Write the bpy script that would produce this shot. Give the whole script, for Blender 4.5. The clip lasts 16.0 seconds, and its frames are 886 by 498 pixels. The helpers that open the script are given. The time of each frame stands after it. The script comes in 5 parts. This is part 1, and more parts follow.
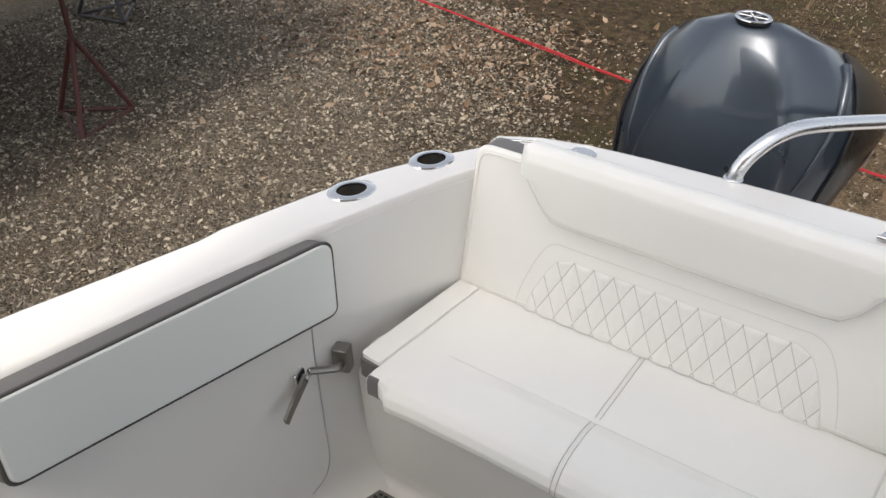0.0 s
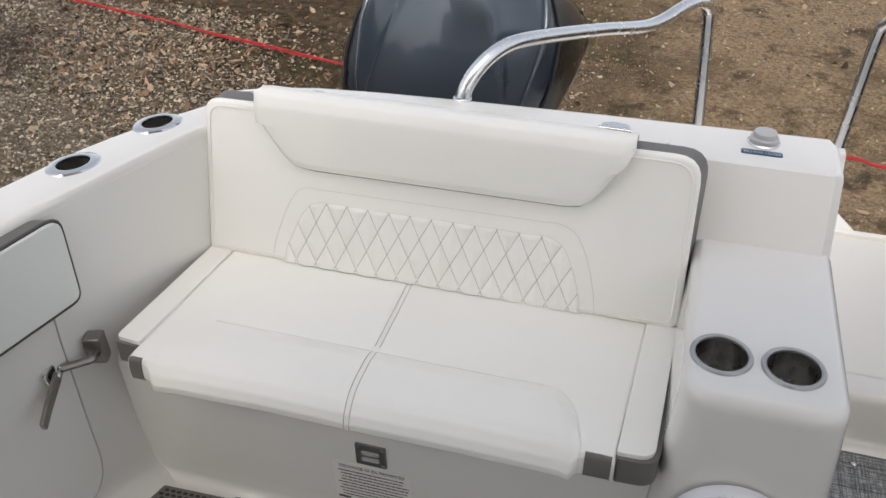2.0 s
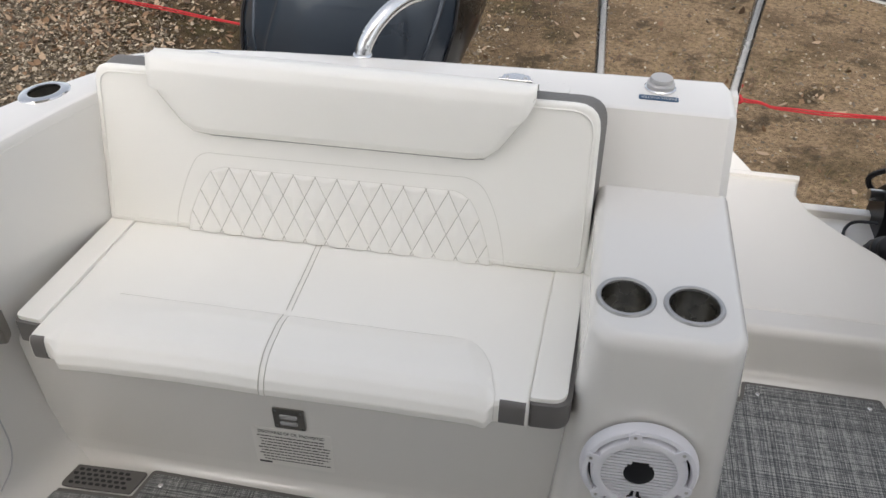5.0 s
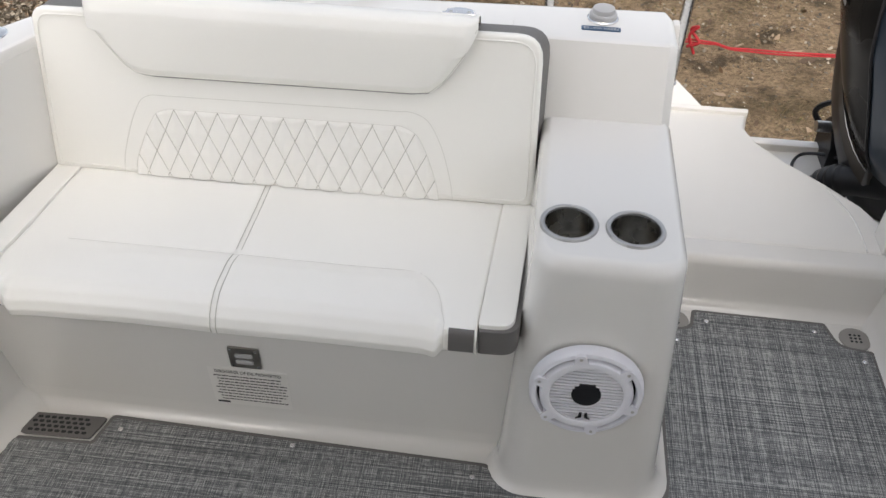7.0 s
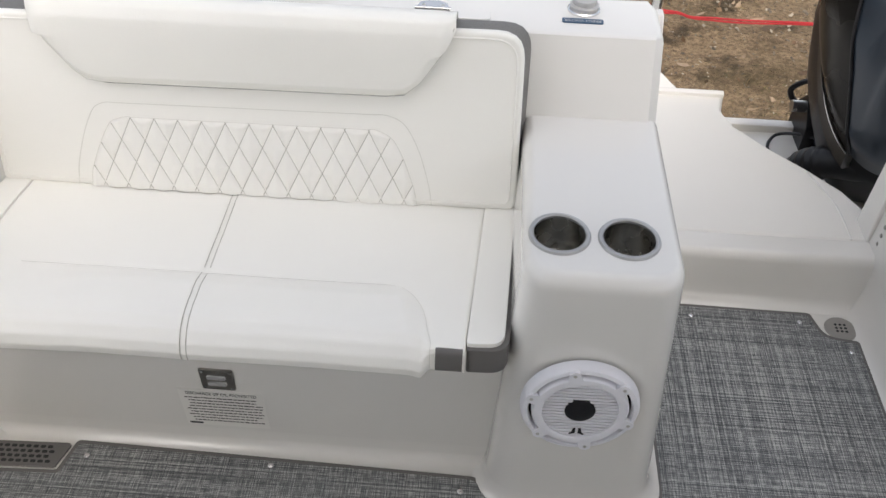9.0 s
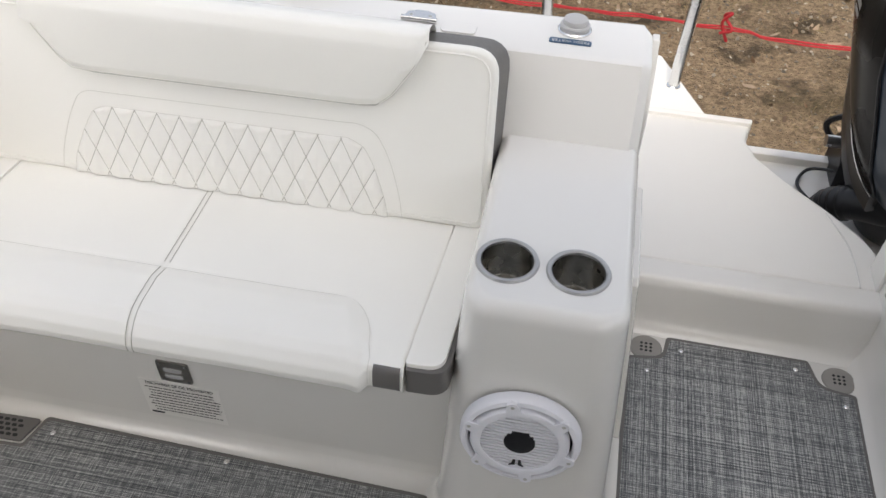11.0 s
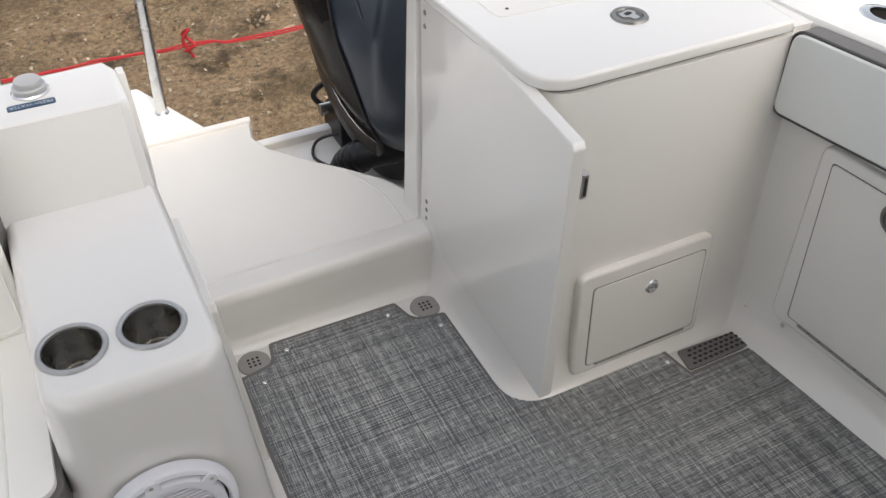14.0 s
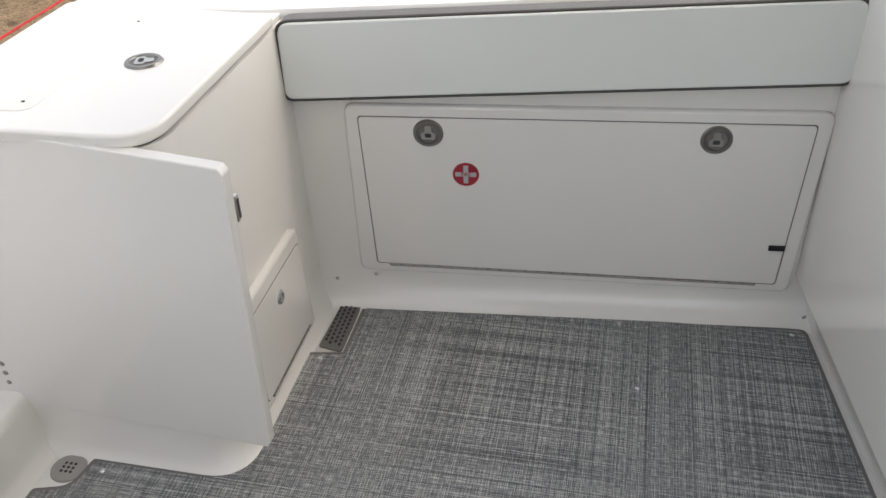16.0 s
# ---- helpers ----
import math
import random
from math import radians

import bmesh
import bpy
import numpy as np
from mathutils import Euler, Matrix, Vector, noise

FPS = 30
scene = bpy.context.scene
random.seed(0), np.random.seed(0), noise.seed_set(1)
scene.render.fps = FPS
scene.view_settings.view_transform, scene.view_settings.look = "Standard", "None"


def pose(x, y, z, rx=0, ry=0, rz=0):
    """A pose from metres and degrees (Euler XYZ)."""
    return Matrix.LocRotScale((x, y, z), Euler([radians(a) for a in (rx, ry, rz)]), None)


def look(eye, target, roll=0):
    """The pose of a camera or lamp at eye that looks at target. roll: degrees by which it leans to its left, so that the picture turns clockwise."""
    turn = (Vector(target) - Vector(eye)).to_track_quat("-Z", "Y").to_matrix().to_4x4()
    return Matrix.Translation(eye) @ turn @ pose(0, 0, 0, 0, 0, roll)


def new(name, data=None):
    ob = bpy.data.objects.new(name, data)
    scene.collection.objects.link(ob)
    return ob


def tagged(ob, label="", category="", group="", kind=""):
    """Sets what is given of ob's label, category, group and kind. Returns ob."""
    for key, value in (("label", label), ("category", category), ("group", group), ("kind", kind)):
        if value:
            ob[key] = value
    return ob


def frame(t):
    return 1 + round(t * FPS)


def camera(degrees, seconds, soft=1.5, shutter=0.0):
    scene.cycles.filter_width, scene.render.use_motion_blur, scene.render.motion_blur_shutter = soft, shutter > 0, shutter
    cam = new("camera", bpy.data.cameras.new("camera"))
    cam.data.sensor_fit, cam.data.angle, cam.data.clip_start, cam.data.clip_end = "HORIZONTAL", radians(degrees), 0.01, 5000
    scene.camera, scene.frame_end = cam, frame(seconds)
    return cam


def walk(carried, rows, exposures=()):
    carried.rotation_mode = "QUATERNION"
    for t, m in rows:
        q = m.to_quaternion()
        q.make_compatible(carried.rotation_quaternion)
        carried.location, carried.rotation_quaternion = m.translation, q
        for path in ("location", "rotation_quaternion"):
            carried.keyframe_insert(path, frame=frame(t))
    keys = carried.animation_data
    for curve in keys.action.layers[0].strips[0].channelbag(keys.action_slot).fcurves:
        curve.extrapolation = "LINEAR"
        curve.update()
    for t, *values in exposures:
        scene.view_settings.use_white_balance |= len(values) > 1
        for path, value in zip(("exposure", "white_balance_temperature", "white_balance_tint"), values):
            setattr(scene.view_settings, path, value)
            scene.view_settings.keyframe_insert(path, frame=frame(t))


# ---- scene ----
cam = camera(53.1, 16.0)
PATH = [
    (0, (0.876, -0.311, 1.645), (-0.059, 1.025, 0.487), -0.5),
    (0.5, (0.927, -0.398, 1.621), (0.177, 1.084, 0.507), -0.4),
    (1, (0.923, -0.432, 1.571), (0.32, 1.128, 0.474), 0.1),
    (1.5, (0.92, -0.402, 1.537), (0.41, 1.183, 0.43), 0.3),
    (2, (0.886, -0.362, 1.52), (0.454, 1.22, 0.376), 0.6),
    (2.5, (0.868, -0.333, 1.523), (0.494, 1.238, 0.344), 0.9),
    (3, (0.894, -0.338, 1.523), (0.553, 1.23, 0.329), 1.1),
    (3.5, (0.908, -0.335, 1.523), (0.599, 1.231, 0.318), 1.3),
    (4, (0.906, -0.351, 1.527), (0.63, 1.217, 0.316), 1.3),
    (6.5, (0.911, -0.366, 1.496), (0.71, 1.179, 0.242), 1.5),
    (7, (0.951, -0.391, 1.496), (0.787, 1.127, 0.203), 1.3),
    (7.5, (0.959, -0.382, 1.485), (0.85, 1.117, 0.165), 1.2),
    (8, (0.933, -0.364, 1.484), (0.872, 1.123, 0.148), 1.6),
    (8.5, (0.877, -0.319, 1.491), (0.83, 1.162, 0.148), 1.9),
    (11, (1.095, -0.214, 1.511), (0.858, 1.238, 0.155), 2.4),
    (11.5, (1.081, -0.202, 1.507), (0.853, 1.253, 0.153), 2.2),
    (12, (1.087, -0.208, 1.504), (0.928, 1.259, 0.154), 1.5),
    (12.5, (1.074, -0.249, 1.519), (1.223, 1.243, 0.196), 0.9),
    (13, (1.071, -0.259, 1.532), (1.542, 1.174, 0.219), 0.7),
    (13.5, (1.061, -0.237, 1.519), (1.672, 1.149, 0.213), 0.7),
    (14, (1.111, -0.203, 1.485), (1.798, 1.153, 0.186), 0.4),
    (14.5, (1.079, -0.011, 1.382), (1.983, 1.249, 0.118), 0.1),
    (15, (0.923, 0.114, 1.394), (2.136, 1.154, 0.191), -0.4),
    (15.5, (0.776, 0.203, 1.377), (2.22, 0.954, 0.215), -1.0),
    (16, (0.722, 0.138, 1.38), (2.322, 0.506, 0.238), -2.0),
]
EXPOSURES = [(0.0, 1.04, 6850, 10), (2.0, 0.96, 6850, 10), (4.0, 0.98, 6850, 10), (8.5, 1.17, 6850, 10), (11.0, 1.17, 6850, 10), (12.5, 1.15, 6850, 10), (13.0, 1.19, 6900, 10), (14.0, 1.24, 6950, 10), (14.5, 1.25, 6950, 10), (15.0, 1.25, 6950, 10), (16.0, 1.46, 7150, 10)]
walk(cam, [(t, look(eye, target, roll)) for t, eye, target, roll in PATH], EXPOSURES)

# ---- light ----
world = bpy.data.worlds.new("sky")
scene.world = world
world.use_nodes = True
wn = world.node_tree.nodes
sky = wn.new("ShaderNodeTexSky")
sky.sky_type, sky.sun_disc = "NISHITA", False
SUN_TO = Vector((0.05, -0.60, 0.78)).normalized()
sky.sun_elevation = math.asin(SUN_TO.z)
sky.sun_rotation = math.atan2(SUN_TO.x, SUN_TO.y)
sky.dust_density, sky.air_density, sky.ozone_density = 4.0, 1.0, 1.0
wn["Background"].inputs["Strength"].default_value = 0.15
haze = wn.new("ShaderNodeHueSaturation")
haze.inputs["Saturation"].default_value = 0.45
world.node_tree.links.new(sky.outputs[0], haze.inputs["Color"])
world.node_tree.links.new(haze.outputs[0], wn["Background"].inputs["Color"])
sun = new("sun", bpy.data.lights.new("sun", "SUN"))
sun.data.energy, sun.data.angle, sun.data.color = 0.68, radians(2.5), (1.0, 0.95, 0.86)
sun.matrix_world = look(SUN_TO * 20, (0, 0, 0))


# ---- materials ----
def node_mat(name, colour, rough=0.5, metal=0.0, coat=0.0, mottle=0.06, scale=3.0, grain=0.0, grain_scale=400.0, bump=0.0, bump_scale=120.0, rough_var=0.08, spec=0.5):
    """A principled surface whose colour and gloss vary at two scales, with fine relief."""
    m = bpy.data.materials.new(name)
    m.use_nodes = True
    n, l = m.node_tree.nodes, m.node_tree.links
    b = n["Principled BSDF"]
    b.inputs["Metallic"].default_value = metal
    b.inputs["Coat Weight"].default_value = coat
    b.inputs["Coat Roughness"].default_value = 0.045
    b.inputs["Specular IOR Level"].default_value = spec
    co = n.new("ShaderNodeTexCoord")
    big = n.new("ShaderNodeTexNoise")
    big.inputs["Scale"].default_value, big.inputs["Detail"].default_value = scale, 5.0
    fine = n.new("ShaderNodeTexNoise")
    fine.inputs["Scale"].default_value, fine.inputs["Detail"].default_value = grain_scale, 2.0
    for t in (big, fine):
        l.new(co.outputs["Object"], t.inputs["Vector"])
    c1 = n.new("ShaderNodeMix")
    c1.data_type = "RGBA"
    c1.inputs["A"].default_value = (*[max(0, v * (1 - mottle)) for v in colour], 1)
    c1.inputs["B"].default_value = (*[min(1, v * (1 + mottle)) for v in colour], 1)
    l.new(big.outputs["Fac"], c1.inputs["Factor"])
    c2 = n.new("ShaderNodeMix")
    c2.data_type, c2.blend_type = "RGBA", "OVERLAY"
    c2.inputs["Factor"].default_value = grain
    l.new(c1.outputs["Result"], c2.inputs["A"])
    l.new(fine.outputs["Fac"], c2.inputs["B"])
    l.new(c2.outputs["Result"], b.inputs["Base Color"])
    r = n.new("ShaderNodeMapRange")
    r.inputs["To Min"].default_value, r.inputs["To Max"].default_value = max(0.02, rough - rough_var), min(1, rough + rough_var)
    l.new(big.outputs["Fac"], r.inputs["Value"])
    l.new(r.outputs["Result"], b.inputs["Roughness"])
    if bump:
        v = n.new("ShaderNodeTexNoise")
        v.inputs["Scale"].default_value, v.inputs["Detail"].default_value = bump_scale, 3.0
        l.new(co.outputs["Object"], v.inputs["Vector"])
        bp = n.new("ShaderNodeBump")
        bp.inputs["Strength"].default_value, bp.inputs["Distance"].default_value = bump, 0.002
        l.new(v.outputs["Fac"], bp.inputs["Height"])
        l.new(bp.outputs["Normal"], b.inputs["Normal"])
    return m


GEL = node_mat("gelcoat", (0.755, 0.738, 0.703), 0.22, coat=0.8, mottle=0.012, scale=1.3, rough_var=0.02)
NONSKID = node_mat("nonskid_gelcoat", (0.765, 0.745, 0.705), 0.5, mottle=0.012, scale=4.0, bump=0.25, bump_scale=500)
VINYL = node_mat("white_vinyl", (0.90, 0.885, 0.835), 0.40, mottle=0.02, scale=5.0, bump=0.18, bump_scale=650)
VINYL_COOL = node_mat("pale_grey_vinyl", (0.74, 0.755, 0.73), 0.42, mottle=0.02, scale=5.0, bump=0.18, bump_scale=650)
GREYV = node_mat("grey_vinyl", (0.145, 0.137, 0.13), 0.5, mottle=0.08, scale=9.0, bump=0.25, bump_scale=500)
PIPING = node_mat("dark_piping", (0.07, 0.065, 0.06), 0.55)
THREAD = node_mat("grey_thread", (0.47, 0.45, 0.40), 0.8)
PALE_THREAD = node_mat("pale_thread", (0.73, 0.715, 0.66), 0.8)
STEEL = node_mat("polished_steel", (0.66, 0.66, 0.66), 0.14, metal=1.0, mottle=0.05, scale=15, rough_var=0.05)
BRUSHED = node_mat("brushed_steel", (0.55, 0.54, 0.52), 0.3, metal=1.0, mottle=0.1, scale=25, rough_var=0.08)
DARKBRUSH = node_mat("dull_steel", (0.42, 0.41, 0.385), 0.27, metal=1.0, mottle=0.1, scale=25, rough_var=0.08)
# darker steel colour; on the pull latches it stands for dark reflections
LATCHST = node_mat("darkened_steel", (0.27, 0.26, 0.24), 0.34, metal=1.0, mottle=0.15, scale=25, rough_var=0.08)
DRAIN = node_mat("worn_grey_plastic", (0.30, 0.285, 0.265), 0.5, mottle=0.12, scale=40)
ALU = node_mat("anodised_aluminium", (0.70, 0.71, 0.72), 0.26, metal=1.0, mottle=0.05, scale=20)
RIM = node_mat("matt_grey_steel", (0.42, 0.42, 0.42), 0.42, metal=0.7, mottle=0.05, scale=20)
BLACK = node_mat("black_plastic", (0.010, 0.010, 0.012), 0.4, spec=0.35, mottle=0.2, scale=12, bump=0.1, bump_scale=300)
RUBBER = node_mat("dark_gap", (0.03, 0.03, 0.03), 0.8)
WHITEP = node_mat("white_plastic", (0.76, 0.76, 0.80), 0.35, mottle=0.02)
GREYP = node_mat("grey_plastic", (0.42, 0.42, 0.42), 0.45, mottle=0.04)
COWL = node_mat("blue_grey_metallic_paint", (0.036, 0.048, 0.066), 0.30, metal=0.45, coat=0.7, mottle=0.08, scale=4, grain=0.15, grain_scale=1500)
PANEL = node_mat("dark_grey_panel_paint", (0.012, 0.011, 0.010), 0.28, metal=0.0, coat=0.0, spec=0.22, mottle=0.1, scale=5)
BAND = node_mat("brown_grey_trim_paint", (0.040, 0.033, 0.027), 0.32, coat=0.2, mottle=0.1, scale=6)
ROPE = node_mat("red_rope", (0.30, 0.010, 0.015), 0.75, mottle=0.2, scale=60, bump=0.5, bump_scale=250)
REDSTEEL = node_mat("red_oxide_steel", (0.065, 0.018, 0.015), 0.6, mottle=0.35, scale=14, bump=0.2)
DARKSTEEL = node_mat("dark_painted_steel", (0.02, 0.02, 0.022), 0.5, mottle=0.3, scale=14)
HULLP = node_mat("hull_paint", (0.05, 0.05, 0.055), 0.45, mottle=0.1)
INK = node_mat("black_ink", (0.03, 0.03, 0.03), 0.7)
PALEINK = node_mat("silver_ink", (0.5, 0.5, 0.5), 0.4, metal=0.3)
BADGE = node_mat("dull_silver_print", (0.20, 0.185, 0.17), 0.5)
BLUE = node_mat("blue_plate", (0.02, 0.07, 0.14), 0.35)
REDST = node_mat("red_sticker", (0.32, 0.018, 0.035), 0.45)
STICK = node_mat("clear_film", (0.755, 0.738, 0.703), 0.22, mottle=0.01)
LEAF = [node_mat("dead_leaf", c, 0.8, mottle=0.3, scale=30) for c in ((0.13, 0.078, 0.044), (0.24, 0.175, 0.12), (0.065, 0.040, 0.024))]


def weave_mat():
    """Woven vinyl flooring: pale and dark threads crossing at right angles."""
    m = bpy.data.materials.new("woven_vinyl")
    m.use_nodes = True
    n, l = m.node_tree.nodes, m.node_tree.links
    b = n["Principled BSDF"]
    co = n.new("ShaderNodeTexCoord")
    total = None
    for sx, sy, d, w in ((520.0, 1.6, 0.0, 1.3), (1.6, 520.0, 0.0, 1.3), (640.0, 45.0, 0.0, 0.95), (45.0, 640.0, 0.0, 0.95), (130.0, 1.2, 0.0, 0.35), (1.2, 130.0, 0.0, 0.35), (3.0, 3.0, 3.0, 0.12)):
        mp = n.new("ShaderNodeMapping")
        mp.inputs["Scale"].default_value = (sx, sy, 1.0)
        l.new(co.outputs["Object"], mp.inputs["Vector"])
        t = n.new("ShaderNodeTexNoise")
        t.inputs["Scale"].default_value, t.inputs["Detail"].default_value = 1.0, d
        l.new(mp.outputs["Vector"], t.inputs["Vector"])
        a = n.new("ShaderNodeMath")
        a.operation = "MULTIPLY_ADD"
        a.inputs[1].default_value, a.inputs[2].default_value = w, 0.0
        l.new(t.outputs["Fac"], a.inputs[0])
        if total is not None:
            l.new(total, a.inputs[2])
        total = a.outputs[0]
    r = n.new("ShaderNodeMapRange")
    r.inputs["From Min"].default_value, r.inputs["From Max"].default_value = 1.92, 3.42
    l.new(total, r.inputs["Value"])
    ramp = n.new("ShaderNodeValToRGB")
    e = ramp.color_ramp.elements
    e[0].position, e[0].color = 0.12, (0.060, 0.063, 0.068, 1)
    e[1].position, e[1].color = 0.88, (0.50, 0.505, 0.485, 1)
    mid = e.new(0.5)
    mid.color = (0.182, 0.187, 0.189, 1)
    l.new(r.outputs["Result"], ramp.inputs["Fac"])
    l.new(ramp.outputs["Color"], b.inputs["Base Color"])
    b.inputs["Roughness"].default_value = 0.55
    bp = n.new("ShaderNodeBump")
    bp.inputs["Strength"].default_value, bp.inputs["Distance"].default_value = 0.4, 0.0015
    l.new(r.outputs["Result"], bp.inputs["Height"])
    l.new(bp.outputs["Normal"], b.inputs["Normal"])
    return m


def ground_mat():
    """Sandy gravel yard: grey gravel at the starboard side, brown dead grass and bare tan sand aft."""
    m = bpy.data.materials.new("yard_ground")
    m.use_nodes = True
    n, l = m.node_tree.nodes, m.node_tree.links
    b = n["Principled BSDF"]
    b.inputs["Roughness"].default_value = 0.95
    b.inputs["Specular IOR Level"].default_value = 0.15
    co = n.new("ShaderNodeTexCoord")

    def tex(scale, detail=6.0):
        t = n.new("ShaderNodeTexNoise")
        t.inputs["Scale"].default_value, t.inputs["Detail"].default_value = scale, detail
        t.inputs["Roughness"].default_value = 0.65
        l.new(co.outputs["Object"], t.inputs["Vector"])
        return t.outputs["Fac"]

    def mix(f, a, c):
        x = n.new("ShaderNodeMix")
        x.data_type = "RGBA"
        l.new(f, x.inputs["Factor"])
        for s, v in (("A", a), ("B", c)):
            if isinstance(v, tuple):
                x.inputs[s].default_value = (*v, 1)
            else:
                l.new(v, x.inputs[s])
        return x.outputs["Result"]

    def step(v, lo, hi):
        r = n.new("ShaderNodeMapRange")
        r.inputs["From Min"].default_value, r.inputs["From Max"].default_value = lo, hi
        l.new(v, r.inputs["Value"])
        return r.outputs["Result"]

    vor = n.new("ShaderNodeTexVoronoi")
    vor.inputs["Scale"].default_value = 70.0
    l.new(co.outputs["Object"], vor.inputs["Vector"])
    sepv = n.new("ShaderNodeSeparateColor")
    l.new(vor.outputs["Color"], sepv.inputs[0])
    gravel = mix(sepv.outputs[0], (0.034, 0.027, 0.020), (0.24, 0.205, 0.158))
    gravel = mix(step(tex(2.0), 0.35, 0.7), gravel, (0.105, 0.084, 0.059))
    grass = mix(step(tex(14.0, 8.0), 0.35, 0.65), (0.019, 0.013, 0.008), (0.086, 0.061, 0.033))
    grass = mix(step(tex(1.7), 0.52, 0.75), grass, (0.040, 0.036, 0.013))
    sand = mix(step(tex(30.0, 8.0), 0.30, 0.70), (0.090, 0.064, 0.040), (0.30, 0.218, 0.138))
    sand = mix(step(tex(3.4, 10.0), 0.53, 0.64), sand, (0.062, 0.046, 0.029))
    sep = n.new("ShaderNodeSeparateXYZ")
    l.new(co.outputs["Object"], sep.inputs[0])
    add = n.new("ShaderNodeMath")
    add.operation = "ADD"
    l.new(sep.outputs["X"], add.inputs[0])
    ns = n.new("ShaderNodeMath")
    ns.operation = "MULTIPLY"
    ns.inputs[1].default_value = 3.0
    l.new(tex(0.9), ns.inputs[0])
    l.new(ns.outputs[0], add.inputs[1])
    patch = n.new("ShaderNodeMath")
    patch.operation = "MULTIPLY"
    l.new(step(add.outputs[0], 1.0, 2.6), patch.inputs[0])
    l.new(step(tex(0.75), 0.30, 0.50), patch.inputs[1])
    soil = mix(patch.outputs[0], grass, sand)
    # gravel drive: x + 0.75 y below a line
    sl = n.new("ShaderNodeMath")
    sl.operation = "MULTIPLY_ADD"
    sl.inputs[1].default_value = 0.62
    l.new(sep.outputs["Y"], sl.inputs[0])
    l.new(add.outputs[0], sl.inputs[2])
    col = mix(step(sl.outputs[0], 1.2, 2.3), gravel, soil)
    l.new(col, b.inputs["Base Color"])
    bp = n.new("ShaderNodeBump")
    bp.inputs["Strength"].default_value, bp.inputs["Distance"].default_value = 0.8, 0.03
    hs = n.new("ShaderNodeMath")
    hs.operation = "ADD"
    l.new(vor.outputs["Distance"], hs.inputs[0])
    l.new(tex(25.0, 8.0), hs.inputs[1])
    l.new(hs.outputs[0], bp.inputs["Height"])
    l.new(bp.outputs["Normal"], b.inputs["Normal"])
    return m


def stone_mat():
    m = bpy.data.materials.new("gravel_stone")
    m.use_nodes = True
    n, l = m.node_tree.nodes, m.node_tree.links
    b = n["Principled BSDF"]
    b.inputs["Roughness"].default_value = 0.9
    g = n.new("ShaderNodeNewGeometry")
    ramp = n.new("ShaderNodeValToRGB")
    e = ramp.color_ramp.elements
    e[0].color, e[1].color = (0.045, 0.037, 0.029, 1), (0.36, 0.315, 0.25, 1)
    mid = e.new(0.6)
    mid.color = (0.135, 0.111, 0.082, 1)
    l.new(g.outputs["Random Per Island"], ramp.inputs["Fac"])
    l.new(ramp.outputs["Color"], b.inputs["Base Color"])
    return m


WEAVE, GROUND, STONE = weave_mat(), ground_mat(), stone_mat()

# ---- building helpers ----
BASE = {}


def thing(name, base, label, category, group="", kind=""):
    """An Empty at the thing's base, which parents its parts."""
    e = new(name)
    e.empty_display_size = 0.05
    e.location = base
    BASE[e] = Matrix.Translation(base).inverted()
    return tagged(e, label, category, group, kind)


def mesh_of(name, bm, material, smooth=40):
    """Smooth shading across soft edges, weighted by area so that broad faces stay flat."""
    me = bpy.data.meshes.new(name)
    bmesh.ops.recalc_face_normals(bm, faces=bm.faces)
    normals = []
    if smooth:
        lim = radians(smooth)
        for f in bm.faces:
            f.smooth = True
        for e in bm.edges:
            e.smooth = len(e.link_faces) == 2 and e.calc_face_angle(0) < lim
        bm.verts.index_update()
        area = {f: f.calc_area() for f in bm.faces}
        fans = {}
        for v in bm.verts:
            left = set(v.link_faces)
            while left:
                todo, fan = [left.pop()], []
                while todo:
                    f = todo.pop()
                    fan.append(f)
                    for e in f.edges:
                        if e.smooth and v in e.verts:
                            for g in e.link_faces:
                                if g in left:
                                    left.discard(g)
                                    todo.append(g)
                n = sum((f.normal * area[f] for f in fan), Vector())
                n = n.normalized() if n.length > 1e-12 else fan[0].normal
                for f in fan:
                    fans[f, v] = n
        normals = [fans[f, l.vert] for f in bm.faces for l in f.loops]
    bm.to_mesh(me)
    bm.free()
    if normals:
        me.normals_split_custom_set(normals)
    me.materials.append(material)
    return me


def part(name, bm, material, parent=None, label="", smooth=40, category="", kind=""):
    """Links a bmesh, in world metres, as one mesh object under a thing or a part."""
    ob = new(name, mesh_of(name, bm, material, smooth))
    if parent is not None:
        ob.parent = parent
        ob.matrix_parent_inverse = BASE.get(parent, Matrix())
    return tagged(ob, label, category, "", kind)


def structure(name, bm, material, label, category, smooth=40):
    return part(name, bm, material, None, label, smooth, category, "structure")


def prism(poly, lo, hi, axis="z", bevel=0.0, seg=2, bm=None, taper=None):
    """A polygon drawn across an axis and drawn out along it; edges rounded."""
    own = bmesh.new()
    put = {"z": lambda a, b, c: (a, b, c), "y": lambda a, b, c: (a, c, b), "x": lambda a, b, c: (c, a, b)}[axis]
    bot = [own.verts.new(put(a, b, lo)) for a, b in poly]
    top = [own.verts.new(put(a, b, hi)) for a, b in (taper or poly)]
    own.faces.new(bot), own.faces.new(top)
    k = len(poly)
    for i in range(k):
        own.faces.new((bot[i], bot[(i + 1) % k], top[(i + 1) % k], top[i]))
    bmesh.ops.recalc_face_normals(own, faces=own.faces)
    if bevel:
        sharp = [e for e in own.edges if e.calc_face_angle(0) > 0.45]
        bmesh.ops.bevel(own, geom=sharp, offset=bevel, segments=seg, profile=0.5, affect="EDGES", clamp_overlap=True)
    return join(bm, own)


